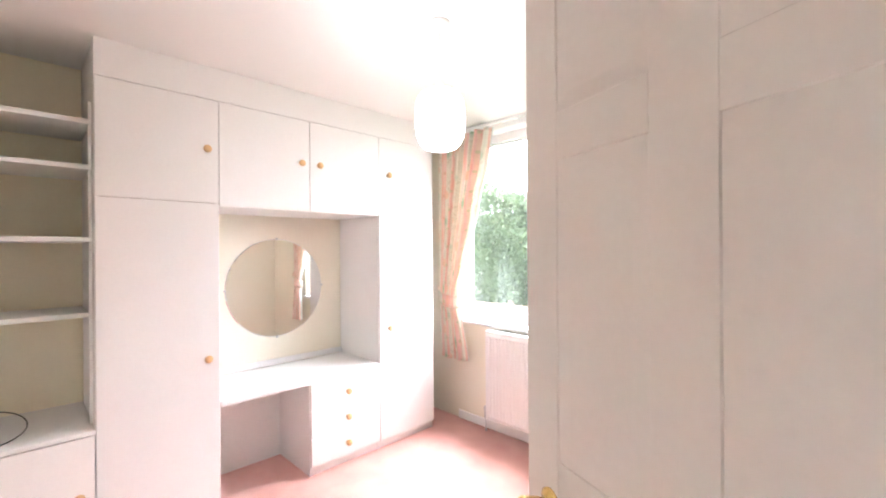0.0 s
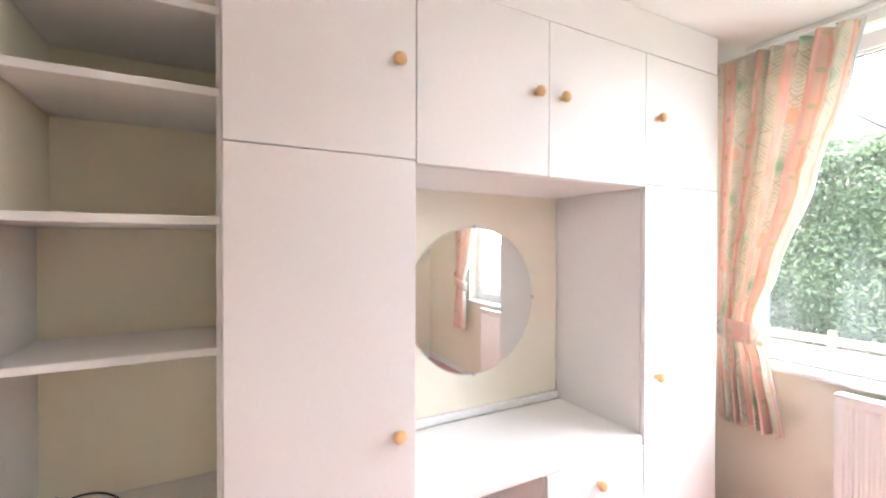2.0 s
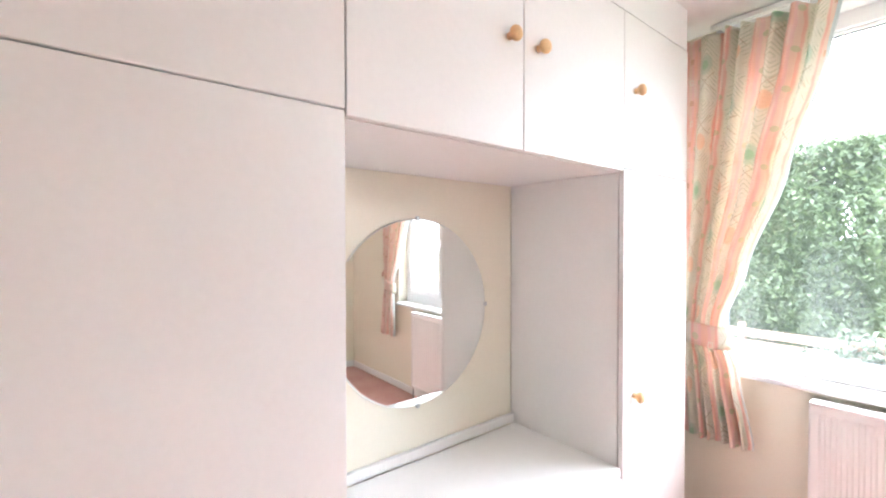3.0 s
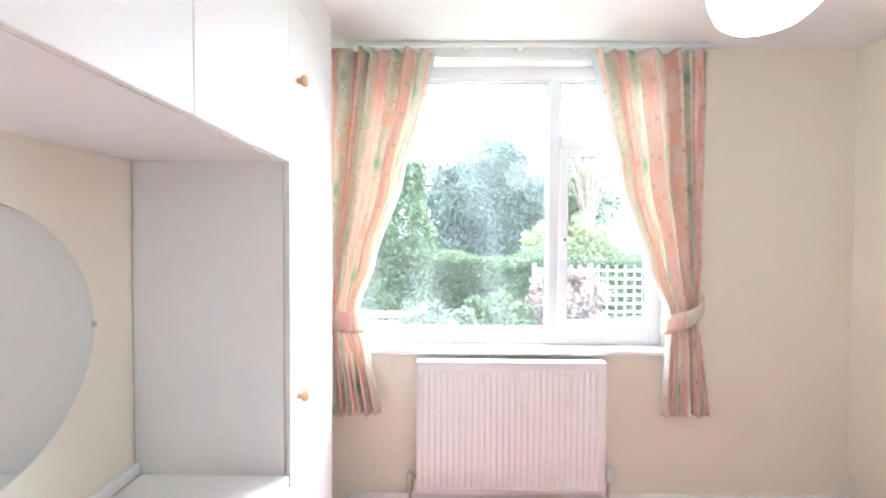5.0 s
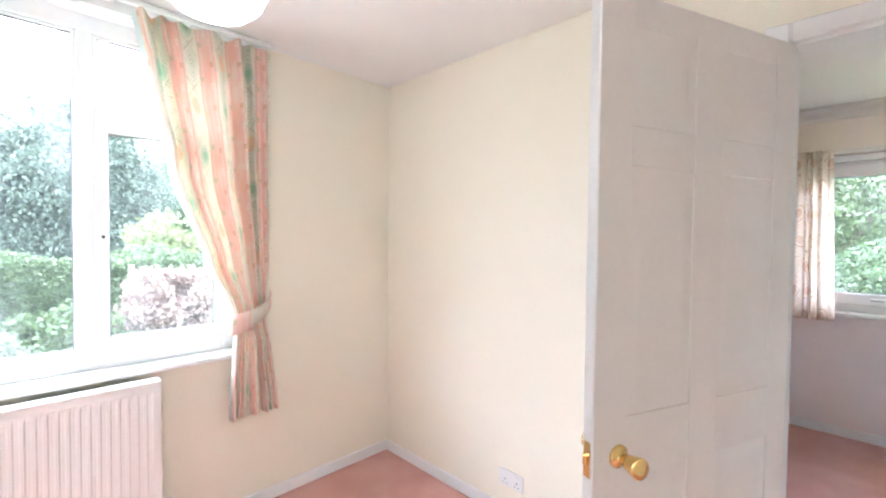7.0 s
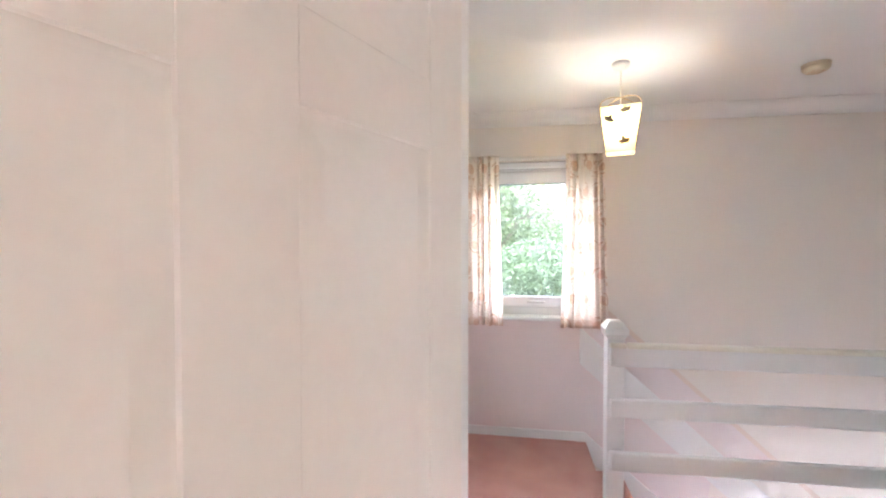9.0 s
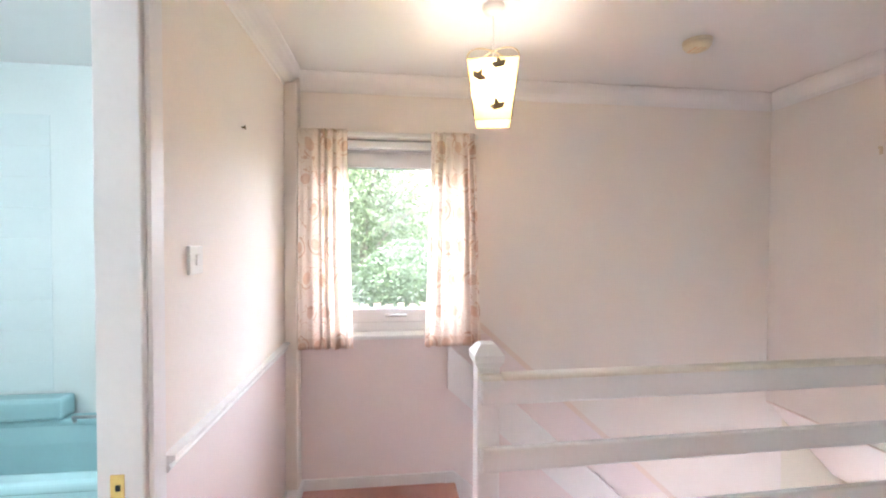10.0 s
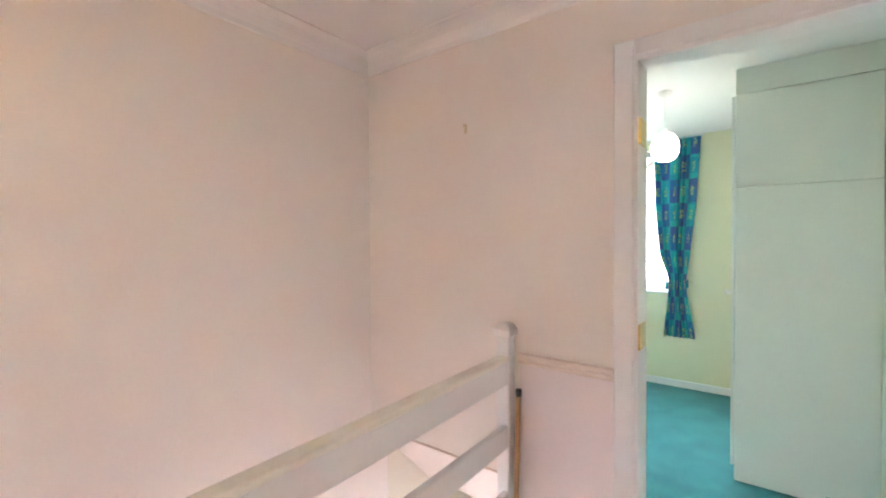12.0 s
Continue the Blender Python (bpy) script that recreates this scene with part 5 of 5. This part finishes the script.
part("grab_rail", tube([(BXb - 0.12, 2.16, 0.515), (BXb - 0.14, 2.16, 0.545), (BXb - 0.14, 2.40, 0.545), (BXb - 0.12, 2.40, 0.515)], 0.009), M_STEEL, bath, "chrome grip", smooth=True)
part("soap_ledge", boxes((BXb - 0.12, BXb - 0.005, 2.47, 3.06, 0.52, 0.636), bevel=0.02, seg=2), M_AQUA, bath)
tile_wide, tile_cut = [boxes((-0.004, 0.0, 0.0, w, 0.0, 0.1635), bevel=0.0015) for w in (0.302, 0.182)]
for y, bm in ((2.595, tile_wide), (2.90, tile_cut)):
    first = link_mesh("tile", bm, M_TILE, bpy.data.objects["wall_bathroom_east"])
    first.location = (3.60, y, 0.640)
    for r in range(1, 9):
        t0 = new("tile", first.data)
        t0.parent = first.parent
        t0.location = (3.60, y, 0.640 + r * 0.1655)
hook = thing("wall_hook", "small grey metal hook on the bathroom wall", "hook")
part("plate", boxes((3.588, 3.600, 3.00, 3.035, 2.165, 2.235), bevel=0.003), M_STEEL, hook)
part("peg", tube([(3.59, 3.017, 2.19), (3.555, 3.017, 2.18), (3.545, 3.017, 2.20)], 0.006), M_STEEL, hook, smooth=True)
# lamp not visible through the doorway, added as fill for bathroom and landing
fill_lamp = thing("bathroom_fill_lamp", "round opal ceiling lamp, added unseen to brighten the bathroom", "ceiling lamp")
part("diffuser", lathe([(0.13, CEIL - 0.001), (0.13, CEIL - 0.03), (0.11, CEIL - 0.06), (0.05, CEIL - 0.075), (0.001, CEIL - 0.076)], 32, "z", (2.0, 2.4, 0)), M_BATHFILL, fill_lamp, smooth=True)

# ---- far bedroom ----
w2 = thing("wardrobe", "pale mint painted fitted wardrobe end beside the far bedroom door", "wardrobe")
part("end_panel", boxes((1.422, 2.03, -3.118, -3.10, 0.0, 1.713), bevel=0.003), M_MINTUNIT, w2)
part("upper_end_panel", boxes((1.422, 2.03, -3.118, -3.10, 1.717, 2.25), bevel=0.003), M_MINTUNIT, w2)
part("cornice_board", boxes((1.422, 2.03, -3.116, -3.098, 2.253, CEIL - 0.001)), M_MINTUNIT, w2)
for y0, y1 in ((-3.66, -3.12), (-4.2, -3.663), (-4.68, -4.203)):
    d = part("door", boxes((2.035, 2.052, y0, y1, 0.08, 1.713), bevel=0.002), M_MINTUNIT, w2)
    part("knob", lathe([(0.01, 0), (0.01, 0.012), (0.018, 0.02), (0.018, 0.03), (0.001, 0.035)], 14, "x", (2.052, y1 - 0.05, 1.1)), M_PLASTIC, d, smooth=True)
    part("upper_door", boxes((2.035, 2.052, y0, y1, 1.717, 2.25), bevel=0.002), M_MINTUNIT, w2)
part("carcass", boxes((1.422, 2.033, -4.69, -3.12, 0.0, 2.39)), M_MINTUNIT, w2)
part("scuff", boxes((1.60, 1.625, -3.0985, -3.097, 0.02, 0.045)), M_BLACK, w2, "dark chipped corner")

# ---- garden ----
structure("ground", boxes((-2500, 2500, 3.4, 2500, -0.6, -0.15), (3.9, 2500, -2500, 3.4, -0.6, -0.15)), M_GRASS, "lawn and garden ground reaching to the horizon", "ground")
structure("ground_far_side", boxes((-2500, 3.87, -2500, -4.98, -3.3, -2.9), (-2500, -2.32, -4.98, 3.4, -3.3, -2.9)), M_GRASS, "lower ground on the street side", "ground")

rng = np.random.default_rng(5)


def leaf_cloud(name, centres, normals, size, material, parent, aspect=0.55, droop=0.3, stuff=True):
    """Many small pointed leaves, one mesh."""
    n = len(centres)
    d = rng.normal(size=(n, 3)) + normals * 0.6
    d /= np.linalg.norm(d, axis=1)[:, None]
    d[:, 2] -= droop
    d /= np.linalg.norm(d, axis=1)[:, None]
    s = np.cross(d, rng.normal(size=(n, 3)))
    s /= np.linalg.norm(s, axis=1)[:, None]
    ln = size * rng.uniform(0.6, 1.4, n)[:, None]
    v = np.stack([centres - d * ln * 0.5, centres + s * ln * aspect * 0.5, centres + d * ln * 0.5, centres - s * ln * aspect * 0.5], 1).reshape(-1, 3)
    me = bpy.data.meshes.new(name)
    me.from_pydata(v.tolist(), [], [[4 * i, 4 * i + 1, 4 * i + 2, 4 * i + 3] for i in range(n)])
    me.materials.append(material)
    ob = new(name, me)
    ob.parent = parent
    if stuff:
        ob["kind"] = "stuff"
    return ob


def box_points(n, x0, x1, y0, y1, z0, z1, bulge=0.25):
    """Points on the sides and top of a clipped hedge, with an uneven skin."""
    w, d, h = x1 - x0, y1 - y0, z1 - z0
    areas = np.array([w * h, w * h, d * h, d * h, w * d])
    face = rng.choice(5, n, p=areas / areas.sum())
    a, b = rng.random(n), rng.random(n)
    p, nn = np.zeros((n, 3)), np.zeros((n, 3))
    for k, (fixed, sgn) in enumerate((("y", -1), ("y", 1), ("x", -1), ("x", 1), ("z", 1))):
        m = face == k
        if fixed == "y":
            p[m] = np.c_[x0 + w * a[m], np.full(m.sum(), y0 if sgn < 0 else y1), z0 + h * b[m]]
        elif fixed == "x":
            p[m] = np.c_[np.full(m.sum(), x0 if sgn < 0 else x1), y0 + d * a[m], z0 + h * b[m]]
        else:
            p[m] = np.c_[x0 + w * a[m], y0 + d * b[m], np.full(m.sum(), z1)]
        nn[m, "xyz".index(fixed)] = sgn
    wave = np.sin(p[:, 0] * 2.3 + p[:, 1] * 1.7) + np.sin(p[:, 2] * 4.1 + p[:, 0] * 3.1) + np.sin(p[:, 1] * 5.3 + p[:, 2] * 2.2)
    return p + nn * (bulge * (wave / 3)[:, None] - rng.random(n)[:, None] * bulge * 0.7), nn


def hedge(label, x0, x1, y0, y1, z0, z1, n, size, material, bulge=0.2):
    h = thing("hedge", label, "hedge")
    # solid filler, coloured as the shaded depth behind the leaves
    part("shade_core", boxes((x0 + 0.42, x1 - 0.42, y0 + 0.42, y1 - 0.42, z0, z1 - 0.42), bevel=0.1), M_CORE, h)
    p, nn = box_points(n, x0, x1, y0, y1, z0, z1, bulge)
    leaf_cloud("leaves", p, nn, size, material, h, aspect=0.38)
    return h


def blob_points(n, centre, radius, clumps, seed, flat=0.8):
    """Points in a crown made of many uneven clumps."""
    r2 = np.random.default_rng(seed)
    c = r2.normal(size=(clumps, 3))
    c /= np.linalg.norm(c, axis=1)[:, None]
    c *= (r2.random(clumps) ** 0.4)[:, None] * np.array(radius) * 0.85
    pick = r2.integers(0, clumps, n)
    q = r2.normal(size=(n, 3))
    q /= np.linalg.norm(q, axis=1)[:, None]
    rad = np.mean(radius) * r2.uniform(0.18, 0.40, clumps)[pick]
    p = c[pick] + q * (rad * r2.uniform(0.6, 1.1, n))[:, None] * np.array((1, 1, flat))
    return p + np.array(centre), q


def tree(label, at, trunk_h, crown_z, radius, n, size, material, seed, limbs=9, name="tree"):
    t = thing(name, label, "tree")
    x, y, z = at
    r2 = random.Random(seed)
    bm = lathe([(0.16, z), (0.13, z + trunk_h * 0.4), (0.10, z + trunk_h), (0.04, crown_z + radius[2] * 0.6)], 10, "z", (x, y, 0))
    part("trunk", bm, M_BARK, t)
    for k in range(limbs):
        a = r2.uniform(0, 6.28)
        z0 = z + trunk_h * r2.uniform(0.5, 1.0)
        e = (x + radius[0] * 0.7 * math.cos(a), y + radius[1] * 0.7 * math.sin(a), crown_z + radius[2] * r2.uniform(-0.3, 0.7))
        mid = (x + (e[0] - x) * 0.5, y + (e[1] - y) * 0.5, z0 + (e[2] - z0) * 0.65)
        part("limb", tube([(x, y, z0), mid, e], 0.04, 6), M_BARK, t)
    p, q = blob_points(n, (x, y, crown_z), radius, 120, seed)
    leaf_cloud("crown", p, q, size, material, t)
    return t


def shrub(label, at, radius, n, size, material, seed):
    s = thing("shrub", label, "shrub")
    x, y, z = at
    for k in range(6):
        a = k * 1.05
        part("stem", tube([(x, y, -0.15), (x + radius[0] * 0.4 * math.cos(a), y + radius[1] * 0.4 * math.sin(a), z)], 0.015, 6), M_BARK, s)
    p, q = blob_points(n, at, radius, 40, seed)
    leaf_cloud("leaves", p, q, size, material, s)
    return s


hedge("tall clipped green conifer hedge behind the bedroom window", -9.0, -1.35, 7.0, 8.2, -0.15, 2.55, 190000, 0.07, M_HEDGE, 0.3)
hedge("clipped low green hedge across the garden", -1.6, 3.4, 9.6, 10.6, -0.15, 1.02, 60000, 0.07, M_HEDGE, 0.22)
tree("dense dark green holly tree beyond the low hedge", (0.25, 16.0, -0.15), 1.4, 2.45, (2.4, 2.1, 2.85), 120000, 0.10, M_HOLLY, 3)
tree("far pale green garden tree", (5.2, 22.0, -0.15), 1.5, 3.0, (2.6, 2.4, 2.4), 16000, 0.2, M_HEDGE, 8)
tree("bare spring tree with few pale leaves", (-10.5, 24.0, -0.15), 3.0, 5.5, (2.6, 2.6, 3.4), 1800, 0.16, M_PALE, 12, 26)
tree("bare spring tree with few pale leaves", (4.3, 17.0, -0.15), 3.0, 5.0, (1.6, 1.6, 3.2), 900, 0.14, M_PALE, 13, 22)
shrub("pink blossoming shrub near the trellis", (0.78, 7.2, 0.5), (0.66, 0.5, 0.82), 8000, 0.07, M_BLOSSOM, 21)
shrub("white flowering low shrub below the hedge", (-1.25, 6.4, 0.15), (0.8, 0.4, 0.42), 6000, 0.06, M_WHITEFL, 22)
shrub("low leafy shrub below the hedge", (-0.3, 6.9, 0.2), (0.6, 0.4, 0.5), 5000, 0.07, M_HEDGE, 23)
shrub("yellow-green rounded shrub behind the low hedge", (2.2, 12.0, 1.25), (1.4, 0.8, 0.85), 9000, 0.09, M_PALE, 24)


def rail_fence(label, x0, x1, y, z0, z1, rows, material, posts=5):
    f = thing("fence", label, "fence")
    for k in range(posts):
        x = x0 + (x1 - x0) * k / (posts - 1)
        part("post", boxes((x - 0.03, x + 0.03, y - 0.03, y + 0.03, -0.2, z1 + 0.04)), material, f)
    for k in range(rows):
        z = z0 + (z1 - z0) * (k + 0.5) / rows
        hh = (z1 - z0) / rows * (0.36 if rows < 5 else 0.13)
        part("slat", boxes((x0, x1, y - 0.045, y - 0.031, z - hh, z + hh)), material, f)
    return f


rail_fence("low weathered board fence in front of the tall hedge", -8.0, -1.3, 6.55, -0.05, 0.46, 4, M_FENCE, 7)
trellis = rail_fence("pale wooden trellis beside the pink shrub", 0.5, 3.4, 8.2, 0.1, 0.95, 6, M_TRELLIS, 4)
for k in range(18):
    part("upright_lath", boxes((0.65 + k * 0.155, 0.675 + k * 0.155, 8.169, 8.186, 0.0, 0.97)), M_TRELLIS, trellis)


def house(name, label, x0, x1, y0, y1, z0, eaves, ridge, faces, along="x"):
    h = thing(name, label, "house")
    part("wall", boxes((x0, x1, y0, y1, z0, eaves)), M_BRICK, h)
    ym, xm = (y0 + y1) / 2, (x0 + x1) / 2
    if along == "x":
        part("roof", prism([(y0 - 0.4, eaves - 0.15), (ym, ridge), (y1 + 0.4, eaves - 0.15), (y1 + 0.4, eaves), (ym, ridge + 0.2), (y0 - 0.4, eaves)], "x", x0 - 0.3, x1 + 0.3), M_ROOF, h)
        part("gable", prism([(y0, eaves), (ym, ridge - 0.05), (y1, eaves)], "x", x0, x1), M_BRICK, h)
    else:
        part("roof", prism([(x0 - 0.4, eaves - 0.15), (xm, ridge), (x1 + 0.4, eaves - 0.15), (x1 + 0.4, eaves), (xm, ridge + 0.2), (x0 - 0.4, eaves)], "y", y0 - 0.3, y1 + 0.3), M_ROOF, h)
        part("gable", prism([(x0, eaves), (xm, ridge - 0.05), (x1, eaves)], "y", y0, y1), M_BRICK, h)
    for axis, u, z in faces:
        if axis == "y":
            w = part("window", boxes((u - 0.6, u + 0.6, y0 - 0.05, y0 - 0.005, z - 0.6, z + 0.6)), M_PVC, h)
            part("pane", boxes((u - 0.52, u - 0.03, y0 - 0.06, y0 - 0.052, z - 0.52, z + 0.52), (u + 0.03, u + 0.52, y0 - 0.06, y0 - 0.052, z - 0.52, z + 0.52)), M_DARKGLASS, w)
        elif axis == "x":
            w = part("window", boxes((x0 - 0.05, x0 - 0.005, u - 0.6, u + 0.6, z - 0.6, z + 0.6)), M_PVC, h)
            part("pane", boxes((x0 - 0.06, x0 - 0.052, u - 0.52, u - 0.03, z - 0.52, z + 0.52), (x0 - 0.06, x0 - 0.052, u + 0.03, u + 0.52, z - 0.52, z + 0.52)), M_DARKGLASS, w)
        else:
            w = part("window", boxes((u - 0.6, u + 0.6, y1 + 0.005, y1 + 0.05, z - 0.6, z + 0.6)), M_PVC, h)
            part("pane", boxes((u - 0.52, u - 0.03, y1 + 0.052, y1 + 0.06, z - 0.52, z + 0.52), (u + 0.03, u + 0.52, y1 + 0.052, y1 + 0.06, z - 0.52, z + 0.52)), M_DARKGLASS, w)
    return h


house("house", "pale rendered neighbouring house with a dark slate roof", -14.0, -6.0, 27.0, 35.0, -0.2, 5.0, 8.6, [("y", -12, 3.6), ("y", -8.5, 3.6)], "y")
# front garden seen from the landing window
topi = thing("topiary_bush", "rounded clipped green bush in the front garden", "bush")
part("shade_core", lathe([(0.9, -0.15), (1.0, 0.4), (0.85, 1.0), (0.4, 1.35), (0.01, 1.4)], 20, "z", (9.4, 0.42, 0)), M_CORE, topi, smooth=True)
th = rng.random(16000) * 2 * math.pi
ph = np.arccos(rng.random(16000) * 1.25 - 0.25)
nn = np.c_[np.sin(ph) * np.cos(th), np.sin(ph) * np.sin(th), np.cos(ph)]
leaf_cloud("leaves", nn * np.array((1.15, 1.15, 1.15)) * (1 - 0.12 * rng.random(16000))[:, None] + np.array((9.4, 0.42, 0.35)), nn, 0.07, M_FRONTDARK, topi)
pk = thing("picket_fence", "low brown picket fence in the front garden", "fence")
for k in range(60):
    y = -5.0 + k * 0.17
    part("picket", boxes((7.3, 7.325, y, y + 0.09, -0.15, 0.52 + 0.02 * (k % 2))), M_FENCE, pk)
part("rail", boxes((7.326, 7.36, -5.0, 5.2, 0.05, 0.12), (7.326, 7.36, -5.0, 5.2, 0.28, 0.34)), M_FENCE, pk)
tree("light green spring tree in the front garden", (13.5, 1.6, -0.15), 1.6, 3.0, (2.2, 2.6, 2.6), 30000, 0.10, M_FRONTTREE, 31)
tree("yellow-green spring tree in the front garden", (12.0, 3.6, -0.15), 1.6, 2.4, (2.0, 2.4, 2.4), 34000, 0.10, M_FRONTTREE, 32)
hedge("clipped front garden hedge", 16.0, 17.0, -9.0, 12.0, -0.15, 2.6, 70000, 0.10, M_FRONTDARK, 0.2)
shrub("pink-tinged low shrub by the picket fence", (8.4, 2.6, 0.45), (0.5, 1.2, 0.55), 7000, 0.08, M_BLOSSOM, 33)
house("house", "rendered house across the road with white windows", 30.0, 38.0, -8.0, 8.0, -0.2, 4.6, 7.6, [("x", -4, 3.2), ("x", 0, 3.2), ("x", 4, 3.2)], "x")
house("house", "white gabled house across the street below the far bedroom", 2.0, 9.0, -26.0, -18.0, -2.9, 1.6, 4.4, [("s", 4.0, 0.2), ("s", 7.0, 0.2)], "y")
